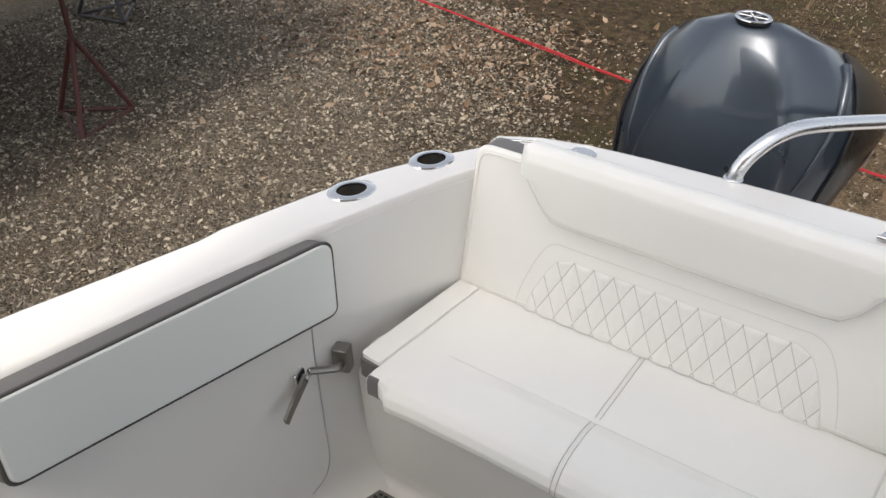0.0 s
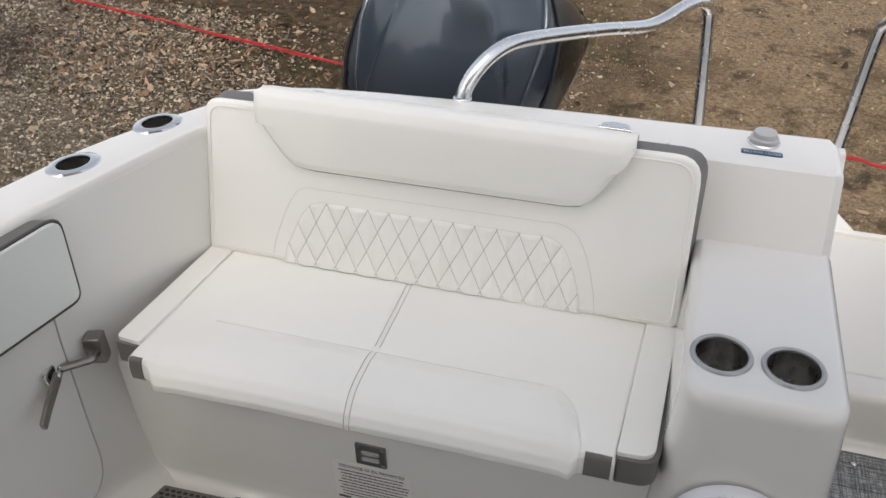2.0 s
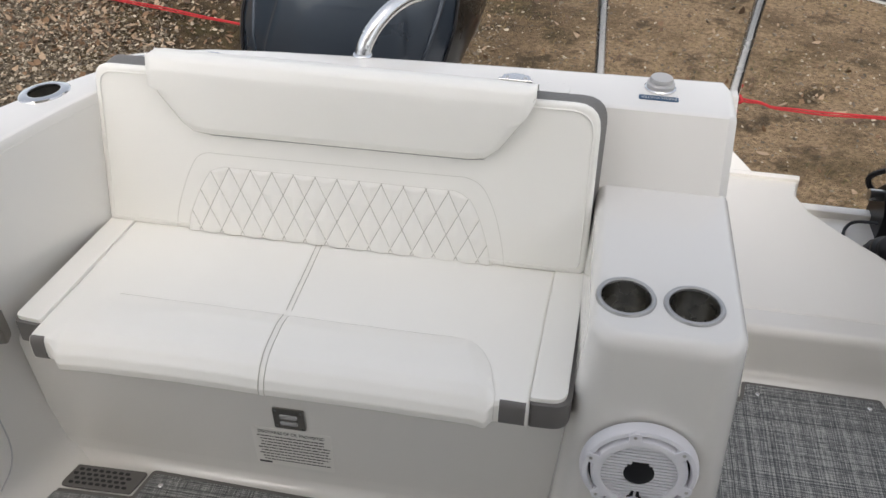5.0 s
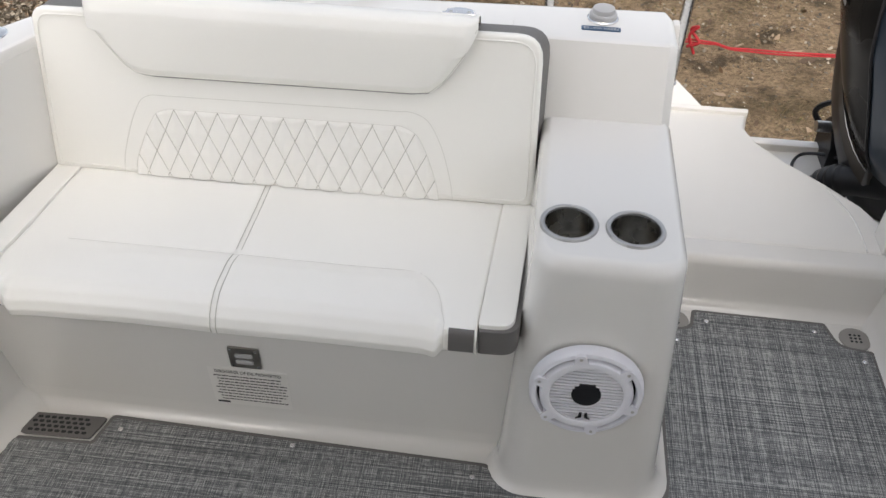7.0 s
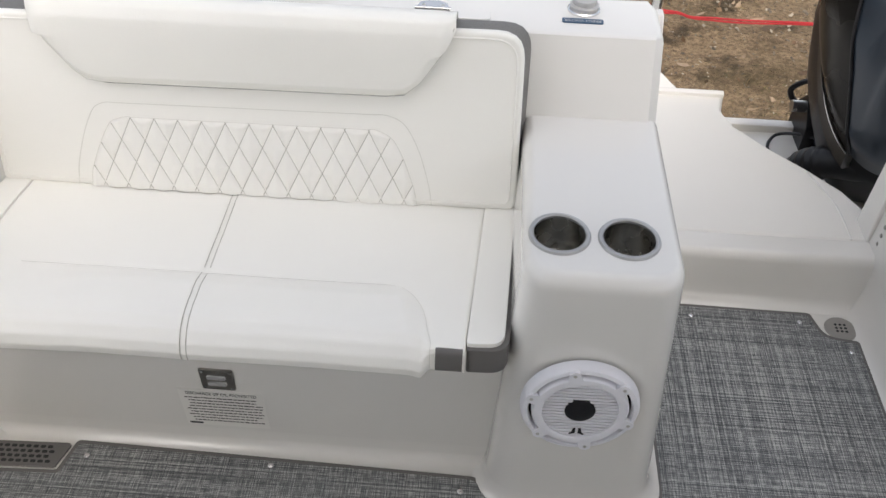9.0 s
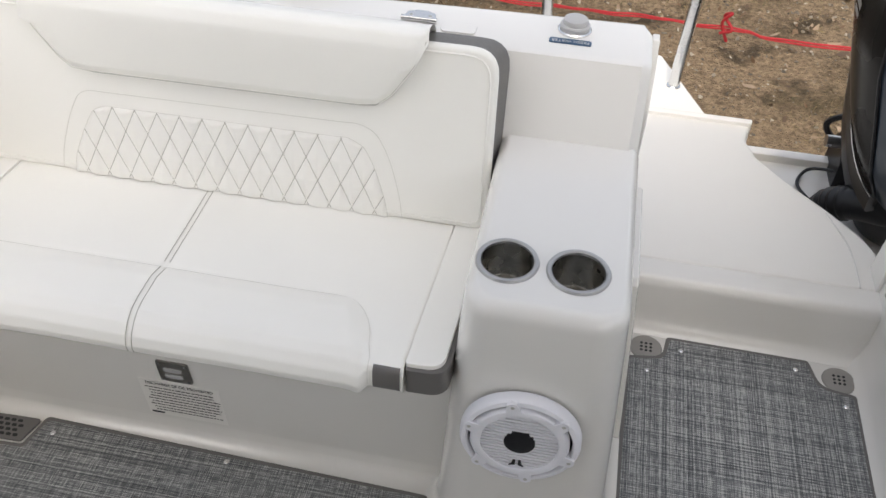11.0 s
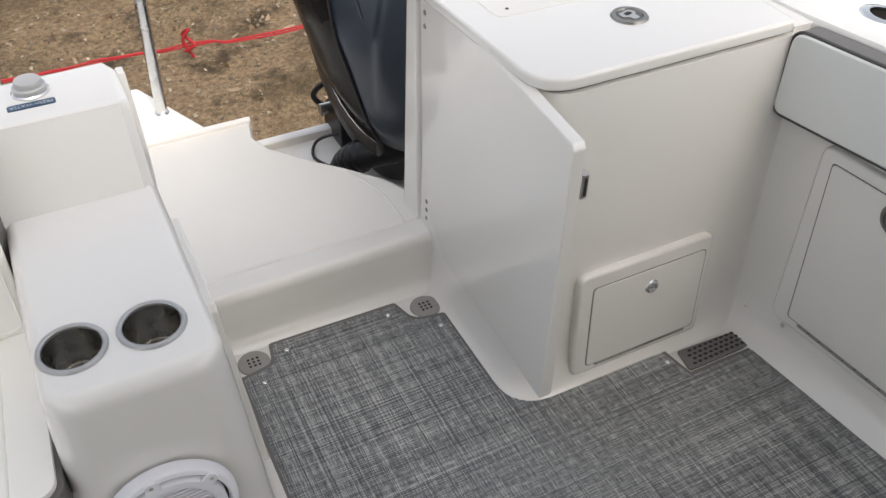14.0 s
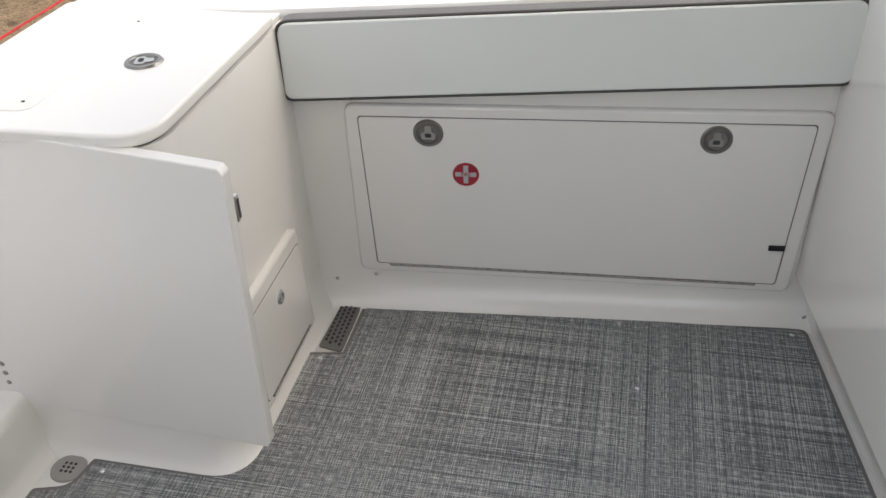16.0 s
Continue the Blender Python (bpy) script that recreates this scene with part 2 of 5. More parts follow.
def join(bm, own):
    if bm is None:
        return own
    me = bpy.data.meshes.new("tmp")
    own.to_mesh(me)
    own.free()
    bm.from_mesh(me)
    bpy.data.meshes.remove(me)
    return bm


def box(x0, x1, y0, y1, z0, z1, bevel=0.0, seg=2, bm=None):
    return prism([(x0, y0), (x1, y0), (x1, y1), (x0, y1)], z0, z1, "z", bevel, seg, bm)


def round_poly(pts, r, n=5):
    """The polygon with its corners rounded; r: one radius or one for each corner."""
    out = []
    k = len(pts)
    for i in range(k):
        p, a, b = Vector(pts[i]), Vector(pts[i - 1]), Vector(pts[(i + 1) % k])
        ri = r[i] if isinstance(r, (list, tuple)) else r
        if ri <= 0:
            out.append(tuple(p))
            continue
        da, db = (a - p).normalized(), (b - p).normalized()
        ang = da.angle(db)
        d = min(ri / math.tan(ang / 2), (a - p).length * 0.49, (b - p).length * 0.49)
        s, e = p + da * d, p + db * d
        for j in range(n + 1):
            t = j / n
            out.append(tuple(s * (1 - t) ** 2 + p * 2 * t * (1 - t) + e * t * t))
    return out


def tube(points, r, n=10, bm=None, closed=False, caps=True):
    """A round bar along points."""
    own = bm or bmesh.new()
    pts = [Vector(p) for p in points]
    rings, up = [], None
    k = len(pts)
    for i, p in enumerate(pts):
        a = pts[(i - 1) % k] if closed or i else p
        b = pts[(i + 1) % k] if closed or i < k - 1 else p
        d = (b - a).normalized()
        if up is None:
            up = d.orthogonal().normalized()
        up = (up - d * up.dot(d)).normalized()
        w = d.cross(up)
        rr = r[i] if isinstance(r, (list, tuple)) else r
        rings.append([own.verts.new(p + (up * math.cos(2 * math.pi * j / n) + w * math.sin(2 * math.pi * j / n)) * rr) for j in range(n)])
    for i in range(k if closed else k - 1):
        a, b = rings[i], rings[(i + 1) % k]
        for j in range(n):
            own.faces.new((a[j], a[(j + 1) % n], b[(j + 1) % n], b[j]))
    if caps and not closed:
        own.faces.new(rings[0]), own.faces.new(rings[-1])
    return own


def smooth_line(pts, n=8):
    """A Catmull-Rom line through points."""
    p = [Vector(v) for v in pts]
    p = [p[0] * 2 - p[1]] + p + [p[-1] * 2 - p[-2]]
    out = []
    for i in range(1, len(p) - 2):
        for j in range(n):
            t = j / n
            out.append(0.5 * ((2 * p[i]) + (p[i + 1] - p[i - 1]) * t + (2 * p[i - 1] - 5 * p[i] + 4 * p[i + 1] - p[i + 2]) * t * t + (3 * p[i] - p[i - 1] - 3 * p[i + 1] + p[i + 2]) * t ** 3))
    return out + [p[-2]]


def filleted(pts, r, n=6):
    """An open line of points in space with its inner corners rounded."""
    pts = [Vector(p) for p in pts]
    out = [pts[0]]
    for i in range(1, len(pts) - 1):
        a, p, b = pts[i - 1], pts[i], pts[i + 1]
        da, db = (a - p), (b - p)
        d = min(r, da.length * 0.48, db.length * 0.48)
        s, e = p + da.normalized() * d, p + db.normalized() * d
        for j in range(n + 1):
            t = j / n
            out.append(s * (1 - t) ** 2 + p * 2 * t * (1 - t) + e * t * t)
    return out + [pts[-1]]


def lathe(profile, m=None, n=28, bm=None):
    """A profile of (radius, height) turned round the local z axis, placed by m."""
    own = bm or bmesh.new()
    m = m or Matrix()
    rings = []
    for r, h in profile:
        if r < 1e-6:
            rings.append([own.verts.new(m @ Vector((0, 0, h)))])
        else:
            rings.append([own.verts.new(m @ Vector((r * math.cos(2 * math.pi * j / n), r * math.sin(2 * math.pi * j / n), h))) for j in range(n)])
    for a, b in zip(rings, rings[1:]):
        for j in range(n):
            k = (j + 1) % n
            if len(a) == 1 and len(b) == 1:
                continue
            if len(a) == 1:
                own.faces.new((a[0], b[k], b[j]))
            elif len(b) == 1:
                own.faces.new((a[j], a[k], b[0]))
            else:
                own.faces.new((a[j], a[k], b[k], b[j]))
    return own


def loft(sections, bm=None, cap=True):
    own = bm or bmesh.new()
    rings = [[own.verts.new(p) for p in s] for s in sections]
    for a, b in zip(rings, rings[1:]):
        for j in range(len(a)):
            k = (j + 1) % len(a)
            own.faces.new((a[j], a[k], b[k], b[j]))
    if cap:
        own.faces.new(rings[0]), own.faces.new(rings[-1])
    return own


def grid(nu, nv, f, bm=None):
    own = bm or bmesh.new()
    v = [[own.verts.new(f(i / nu, j / nv)) for j in range(nv + 1)] for i in range(nu + 1)]
    for i in range(nu):
        for j in range(nv):
            own.faces.new((v[i][j], v[i + 1][j], v[i + 1][j + 1], v[i][j + 1]))
    return own


def facing(origin, out, up=(0, 0, 1)):
    """A frame at origin whose z axis points along out and whose y axis is as near up as can be."""
    z = Vector(out).normalized()
    x = Vector(up).cross(z).normalized()
    y = z.cross(x)
    return Matrix.Translation(origin) @ Matrix((x, y, z)).transposed().to_4x4()


def writing(words, m, size, material, parent, name="lettering", squash=1.0):
    """Flat lettering in the built-in font, turned into a mesh."""
    c = bpy.data.curves.new("t", "FONT")
    c.body, c.size, c.align_x, c.align_y, c.extrude = words, size, "CENTER", "CENTER", 0.0002
    o = bpy.data.objects.new("t", c)
    me = bpy.data.meshes.new_from_object(o)
    bpy.data.objects.remove(o)
    bm = bmesh.new()
    bm.from_mesh(me)
    bm.transform(m @ Matrix.Diagonal((squash, 1, 1, 1)))
    return part(name, bm, material, parent, smooth=0)

# ---- ground ----
GZ = -1.25
rng = random.Random(7)
bm = bmesh.new()
NX = [-120, -60, -30, -16, -11] + [-8 + 0.25 * i for i in range(57)] + [8, 12, 18, 32, 60, 120]
NY = [-120, -60, -30, -12, -6, -2] + [0.25 * i for i in range(45)] + [12, 14, 18, 30, 60, 120]
vs = [[bm.verts.new((x, y, GZ + 0.05 * (noise.noise((x * 0.5, y * 0.5, 0)) + 0.4 * noise.noise((x * 2.1, y * 2.1, 3))))) for y in NY] for x in NX]
for i in range(len(NX) - 1):
    for j in range(len(NY) - 1):
        bm.faces.new((vs[i][j], vs[i + 1][j], vs[i + 1][j + 1], vs[i][j + 1]))
structure("ground", bm, GROUND, "gravel and bare sandy yard with patches of dead grass", "ground", smooth=60)


def ground_z(x, y):
    return GZ + 0.05 * (noise.noise((x * 0.5, y * 0.5, 0)) + 0.4 * noise.noise((x * 2.1, y * 2.1, 3)))


# ---- boat: sides, floor and transom ----
INNER = [(1.26, 0.10), (1.15, 0.045), (1.0, -0.022), (0.85, -0.075), (0.69, -0.128), (0.40, -0.205), (0.124, -0.272), (-0.5, -0.40), (-1.6, -0.52), (-2.6, -0.55)]
OUTER = [(1.262, 0.09), (1.176, -0.03), (1.05, -0.115), (0.913, -0.187), (0.638, -0.274), (0.40, -0.345), (0.213, -0.403), (-0.5, -0.55), (-1.6, -0.67), (-2.6, -0.70)]


def along(line, y):
    pts = sorted(line)
    for (a, u), (b, v) in zip(pts, pts[1:]):
        if a <= y <= b:
            return u + (v - u) * (y - a) / (b - a)
    return pts[0][1] if y < pts[0][0] else pts[-1][1]


def lining(y, z):
    return along(INNER, y) + 0.055 * (1 - z / 0.69)


# starboard inner side
YS = [1.2 - 0.1 * i for i in range(39)]
secs = []
for y in YS:
    s = [(lining(y, z), y, z) for z in (0.68, 0.5, 0.3, 0.15, 0.08, 0.045)]
    x0 = lining(y, 0.0)
    s += [(x0 + 0.012, y, 0.02), (x0 + 0.035, y, 0.002), (x0 + 0.06, y, -0.004), (x0 - 0.06, y, -0.05)] + [(along(INNER, y) - 0.05, y, z) for z in (0.1, 0.68)]
    secs.append(s)
structure("wall_starboard", loft(secs), GEL, "glossy off-white moulded inner side of the cockpit", "boat side")
# starboard gunwale
secs = []
for y in [1.24, 1.2, 1.15, 1.1, 1.05] + [1.0 - 0.05 * i for i in range(73)]:
    a, b = along(INNER, y), along(OUTER, y)
    n_drop = 0.006 if y < 0.60 else 0.0
    secs.append([(a, y, 0.672), (a, y, 0.688 - n_drop), (a - 0.006, y, 0.697 - n_drop), (a - 0.016, y, 0.70 - n_drop), (b + 0.016, y, 0.70 - n_drop), (b + 0.004, y, 0.694 - n_drop), (b, y, 0.68), (b - 0.004, y, 0.62), (b + 0.02, y, 0.60), (b + 0.035, y, 0.672)])
structure("gunwale_starboard", loft(secs), GEL, "off-white gelcoat gunwale cap curving to the transom", "gunwale")
# outer hull skin, both sides
for nm, sgn in (("hull_starboard", 0), ("hull_port", 1)):
    secs = []
    for y in [1.22, 1.0, 0.6, 0.2, -0.5, -1.6, -2.6]:
        b = along(OUTER, y) + 0.02
        s = [(b, y, 0.61), (b + 0.10, y, 0.0), (b + 0.22, y, -0.55), (b + 0.5, y, -0.72), (b + 0.52, y, -0.70), (b + 0.25, y, -0.52), (b + 0.12, y, 0.0), (b + 0.02, y, 0.61)]
        secs.append([((2.34 - p[0]) if sgn else p[0], p[1], p[2]) for p in s])
    structure(nm, loft(secs), GEL, "off-white fibreglass outer side of a catamaran hull", "hull")

# floor
FY = (1.2, 0.9, 0.6, 0.2, -0.5, -1.6, -2.6)
sole = [(along(OUTER, y) + 0.10, y) for y in FY] + [(2.34 - along(OUTER, y) - 0.10, y) for y in reversed(FY)]
sole = [(0.30, 1.30)] + sole + [(2.20, 1.36), (1.2, 1.36)]
structure("floor", prism(sole, -0.06, -0.005), GEL, "off-white moulded cockpit sole", "floor")

# transom with its flat top
AFT = [(-0.02, 1.20), (0.06, 1.243), (0.16, 1.27), (0.30, 1.287), (0.47, 1.30), (0.75, 1.316), (1.0, 1.327), (1.205, 1.335), (1.222, 1.335)]
secs = []
for i, (x, a) in enumerate(AFT):
    d = 0.012 if i == len(AFT) - 1 else 0.0
    fr = min(1.17, a - 0.06)
    secs.append([(x, 1.098 + d, 0.40), (x, 1.098 + d, 0.575 - d), (x, 1.104 + d, 0.59 - d), (x, fr + d, 0.700 - d), (x, fr + 0.006 + d, 0.711 - d), (x, fr + 0.02 + d, 0.715 - d), (x, a - 0.02 - d, 0.715 - d), (x, a - 0.006 - d, 0.711 - d), (x, a - d, 0.70 - d), (x, a + 0.02 - d, 0.40), (x, a + 0.03 - d, -0.1), (x, 1.12, -0.1)])
structure("transom", loft(secs), GEL, "off-white moulded transom wall with a flat top", "transom")
# thin strike flange along the passage
flange = [(1.325, 0.699), (1.325, 0.10), (1.29, 0.10), (1.272, 0.14), (1.225, 0.56), (1.235, 0.60), (1.292, 0.688), (1.300, 0.699)]
structure("door_jamb_starboard", prism(flange, 1.2225, 1.237, "x", 0.003), GEL, "off-white moulded flange at the door opening", "door jamb")

# moulded base below the seat
prof = [(0.75, -0.01), (0.746, 0.02), (0.722, 0.34), (0.76, 0.385), (1.10, 0.385), (1.10, -0.01)]
bm = prism(round_poly(prof, [0, 0.02, 0.03, 0.03, 0, 0]), -0.07, 0.99, "x")
structure("seat_base", bm, GEL, "off-white moulded seat pedestal", "seat base")
bm = bmesh.new()
secs = []
for x in (-0.07, 0.4, 0.96):
    secs.append([(x, 0.7435, 0.05)] + [(x, 0.7445 - 0.024 * (1 - math.cos(t)), 0.024 * (1 - math.sin(t)) - 0.003) for t in (0.0, 0.35, 0.7, 1.05, 1.4)] + [(x, 0.712, -0.005), (x, 0.77, -0.005)])
structure("cove_at_seat_base", loft(secs), GEL, "off-white rounded cove at the floor", "trim")

# armrest pod with the cup holders
def rounded_rect(x0, x1, y0, y1, r, z, n=6):
    c = [(x0 + r, y0 + r, math.pi), (x1 - r, y0 + r, 1.5 * math.pi), (x1 - r, y1 - 0.004, 0.0), (x0 + r, y1 - 0.004, 0.5 * math.pi)]
    out = []
    for i, (cx, cy, a) in enumerate(c):
        rr = r if i < 2 else 0.004
        cx2 = cx if i < 2 else (x1 - 0.004 if i == 2 else x0 + 0.004)
        for j in range(n + 1):
            t = a + j / n * math.pi / 2
            out.append((cx2 + rr * math.cos(t), cy + rr * math.sin(t), z))
    return out


pod_secs = []
POD = [(-0.006, 0.925, 1.302, 0.634, 0.075), (0.004, 0.940, 1.286, 0.648, 0.07), (0.018, 0.948, 1.272, 0.655, 0.065), (0.04, 0.952, 1.264, 0.658, 0.06), (0.08, 0.954, 1.260, 0.660, 0.058), (0.30, 0.964, 1.245, 0.665, 0.055), (0.50, 0.974, 1.231, 0.669, 0.053), (0.555, 0.9765, 1.2275, 0.671, 0.052)]
POD += [(0.560 + 0.025 * math.sin(a), 0.977 + 0.020 * (1 - math.cos(a)), 1.227 - 0.016 * (1 - math.cos(a)), 0.6715 + 0.025 * (1 - math.cos(a)), 0.052 - 0.016 * (1 - math.cos(a))) for a in (0.0, 0.3, 0.6, 0.9, 1.2, 1.4, 1.57)]
for z, gx0, gx1, y0, r in POD:
    pod_secs.append(rounded_rect(gx0, gx1, y0, 1.11, r, z))
structure("armrest_pod", loft(pod_secs), GEL, "off-white moulded armrest pod beside the bench seat", "armrest pod")
bm = prism([(1.20, 0.435), (0.935, 0.442), (0.922, 0.43), (0.875, 0.06), (0.89, 0.04), (1.24, 0.04)], 1.222, 1.244, "x", 0.004)
for v in bm.verts:
    v.co.x += 0.046 * (1 - v.co.z / 0.58)
structure("pod_side_flange", bm, GEL, "off-white moulded flange on the pod side", "trim")

# step and swim platform
prof = [(1.225, -0.004), (1.243, 0.004), (1.254, 0.02), (1.262, 0.05), (1.272, 0.105), (1.279, 0.122), (1.292, 0.130), (1.34, 0.130), (1.34, -0.02), (1.225, -0.02)]
structure("step_riser", prism(prof, 1.24, 1.875, "x"), GEL, "off-white moulded step up to the platform", "step")
plat = [(0.47, 1.34), (1.87, 1.34), (1.87, 1.43), (1.82, 1.535), (1.745, 1.625), (1.66, 1.715), (1.595, 1.80), (1.572, 1.87), (1.590, 1.955), (0.745, 1.955), (0.76, 1.87), (0.735, 1.80), (0.67, 1.715), (0.585, 1.625), (0.51, 1.535), (0.47, 1.45)]
structure("swim_platform", prism(plat, 0.03, 0.1302, "z", 0.012, 3), NONSKID, "off-white non-skid swim platform between the engines", "platform")
ext = [(0.90, 1.95), (1.47, 1.95), (1.475, 2.0), (1.345, 2.31), (1.0, 2.31), (0.87, 2.0)]
structure("platform_seam", tube(smooth_line([(1.79, 1.345, 0.1302), (1.789, 1.43, 0.1302), (1.780, 1.50, 0.1302), (1.745, 1.60, 0.1302)], 6), 0.0022, 6), GEL, "fine moulded seam at the edge of the non-skid", "trim")
structure("platform_tip", prism(ext, 0.03, 0.112, "z", 0.01, 2), GEL, "off-white aft tip of the swim platform", "platform")
structure("platform_ridge", prism([(0.76, 1.938), (1.588, 1.938), (1.592, 1.962), (0.75, 1.962)], 0.10, 0.141, "z", 0.005, 2), GEL, "raised off-white edge across the platform", "trim")
for nm, x0, x1 in (("engine_well_port", 1.60, 2.50), ("engine_well_starboard", -0.17, 0.74)):
    bm = box(x0, x1, 1.36, 2.06, -0.12, -0.06)
    box(x0, x1, 2.06, 2.10, -0.4, -0.035, 0.008, 2, bm)
    structure(nm, bm, GEL, "off-white engine well at the end of the hull", "engine well")

# port side
def port_x(y):
    return 2.425 + (0.71 - y) * 0.099


def sheer(y):
    """The rise of the gunwale towards the bow."""
    return 0.052 * max(0.0, 0.86 - y)


secs = []
for y in [1.345, 1.2, 0.9, 0.5, 0.1, -0.3, -0.8, -1.6, -2.6]:
    x = port_x(y)
    secs.append([(x + 0.004, y, 0.70), (x, y, 0.4), (x, y, 0.09), (x - 0.006, y, 0.05), (x - 0.02, y, 0.02), (x - 0.045, y, 0.002), (x - 0.07, y, -0.004), (x + 0.07, y, -0.05), (x + 0.07, y, 0.70)])
structure("wall_port", loft(secs), GEL, "glossy off-white moulded inner side of the cockpit", "boat side")
secs = []
for y in [1.345, 1.2, 0.9, 0.5, 0.1, -0.3, -0.8, -1.6, -2.6]:
    x, w = port_x(y) + 0.02, 0.20
    r = sheer(y)
    secs.append([(p[0], y, p[1] + r) for p in ((x, 0.66), (x, 0.72), (x + 0.01, 0.733), (x + w, 0.733), (x + w + 0.01, 0.71), (x + w + 0.01, 0.62), (x + w - 0.03, 0.62), (x + 0.04, 0.66))])
structure("gunwale_port", loft(secs), GEL, "off-white gelcoat gunwale cap", "gunwale")
# wall of the seat module ahead
foot = [(1.84, -0.425), (2.75, -0.295), (2.75, -0.42), (1.90, -0.50), (1.90, -1.3), (1.84, -1.3)]
bm = prism(foot, -0.004, 0.11, "z", taper=[(x, y + (0.022 if i < 2 else 0)) for i, (x, y) in enumerate(foot)])
for v in bm.verts:
    v.co.y -= 0.012
prism(round_poly([(1.80, -0.398), (2.75, -0.262), (2.75, -0.42), (1.90, -0.50), (1.90, -1.3), (1.80, -1.3)], [0.04, 0, 0, 0.02, 0, 0]), 0.108, 0.98, "z", 0.01, bm=bm)
structure("wall_forward", bm, GEL, "off-white glossy side of the seat module ahead", "boat side")
# unseen wall, added to close the cockpit ahead and darken the seat base
structure("wall_light_block", prism(round_poly([(-0.50, -1.75), (1.84, -1.75), (1.84, -1.66), (-0.50, -1.66)], 0.02), -0.02, 2.121, "z", 0.01), GEL, "plain off-white unseen wall added to block light from ahead", "bulkhead")
# roof over the helm
roof = prism(round_poly([(-0.15, -1.7), (2.60, -1.7), (2.60, 0.36), (-0.15, 0.36)], [0.2, 0.2, 0.10, 0.10]), 2.12, 2.20, "z", 0.02)
structure("ceiling", roof, GEL, "off-white underside of the hard top", "hard top")

# ---- bench seat ----
LEAN_A = math.atan2(0.065, 0.305)
BK = Matrix.Translation((0.0, 1.0, 0.437)) @ Matrix(((1, 0, 0, 0), (0, math.sin(LEAN_A), -math.cos(LEAN_A), 0), (0, math.cos(LEAN_A), math.sin(LEAN_A), 0), (0, 0, 0, 1)))
# in this frame: x along the bench, y up the backrest, z out of its face
BW, BH = 0.967, 0.338


def on_back(bm):
    bm.transform(BK)
    return bm


def slab(poly, lo, hi, bevel, seg=3):
    return prism(poly, lo, hi, "z", bevel, seg)


bench = thing("bench_seat", (0.45, 0.85, 0.385), "white vinyl bench seat with diamond-quilted backrest and grey edges", "bench seat")
face = round_poly([(0.0, 0.0), (BW + 0.008, 0.0), (BW, BH), (0.0, BH - 0.012)], [0.012, 0.02, 0.05, 0.03])
back = part("backrest", on_back(slab(face, -0.022, 0.0, 0.008)), VINYL, bench, "white vinyl backrest panel")
inset = round_poly([(0.004, 0.0), (BW - 0.002, 0.0), (BW - 0.002, BH - 0.001), (0.004, BH - 0.013)], [0.012, 0.02, 0.05, 0.03])
flare = round_poly([(0.0, 0.0), (BW + 0.016, 0.0), (BW + 0.014, BH + 0.002), (0.0, BH - 0.006)], [0.012, 0.02, 0.05, 0.03])
part("boxing", on_back(prism(flare, -0.066, -0.012, "z", 0.004, 2, taper=inset)), GREYV, bench, "grey vinyl boxing round the backrest")


def stitch(pts, parent, material=THREAD, r=0.0007, m=None, name="stitching"):
    bm = tube(pts, r, 5)
    if m is not None:
        bm.transform(m)
    return part(name, bm, material, parent)


# piping seam round the face
ring = [(x, y, 0.0012) for x, y in round_poly([(0.012, 0.012), (BW - 0.006, 0.012), (BW - 0.012, BH - 0.012), (0.012, BH - 0.024)], [0.012, 0.02, 0.045, 0.03])]
bm = tube(ring, 0.0016, 6, closed=True)
part("piping", on_back(bm), VINYL, back)

# head roll
PADU = [(0.115, 0.330), (0.121, 0.306), (0.140, 0.275), (0.180, 0.228), (0.204, 0.212), (0.235, 0.209), (0.48, 0.2115), (0.735, 0.214), (0.766, 0.218), (0.790, 0.238), (0.826, 0.290), (0.838, 0.318), (0.846, 0.338)]


def head_roll():
    own = bmesh.new()
    nu, nv = 60, 16

    def f(u, v):
        x = 0.112 + (0.848 - 0.112) * u
        lo = None
        for (a, p), (b, q) in zip(PADU, PADU[1:]):
            if a <= x <= b:
                lo = p + (q - p) * (x - a) / max(1e-6, b - a)
        if lo is None:
            lo = PADU[0][1] if x < 0.2 else PADU[-1][1]
        ends = min(1.0, max(0.0, min(u, 1 - u) / 0.035))
        ends = math.sqrt(1 - (1 - ends) ** 2)
        # round the front, over the top and down the back
        path = [(lo, 0.001), (lo + 0.004, 0.012), (lo + 0.02, 0.022), (0.295, 0.030), (0.332, 0.031), (0.354, 0.022), (0.364, 0.004), (0.362, -0.025), (0.352, -0.05), (0.33, -0.07)]
        s = v * (len(path) - 1)
        i = min(int(s), len(path) - 2)
        t = s - i
        y = path[i][0] * (1 - t) + path[i + 1][0] * t
        z = path[i][1] * (1 - t) + path[i + 1][1] * t
        if z > 0:
            z = 0.001 + (z - 0.001) * (0.25 + 0.75 * ends)
        y = y if y < lo + 0.03 else max(lo, y - (1 - ends) * 0.010)
        wob = 0.0015 * noise.noise((x * 9, y * 14, 5))
        return Vector((x, max(y, lo), z + wob))
    grid(nu, nv * 2, f, own)
    return own


roll = part("head_roll", on_back(head_roll()), VINYL, bench, "padded white vinyl head roll over the backrest", smooth=70)
stitch([(x, y + 0.006, 0.0165 if 0.2 < x < 0.75 else 0.014) for x, y in PADU], roll, PALE_THREAD, 0.0009, BK)
stitch([(x + (0.004 if x < 0.4 else -0.004) * (abs(x - 0.48) > 0.25), y + 0.0005, 0.0035) for x, y in PADU], roll, GREYV, 0.0012, BK)

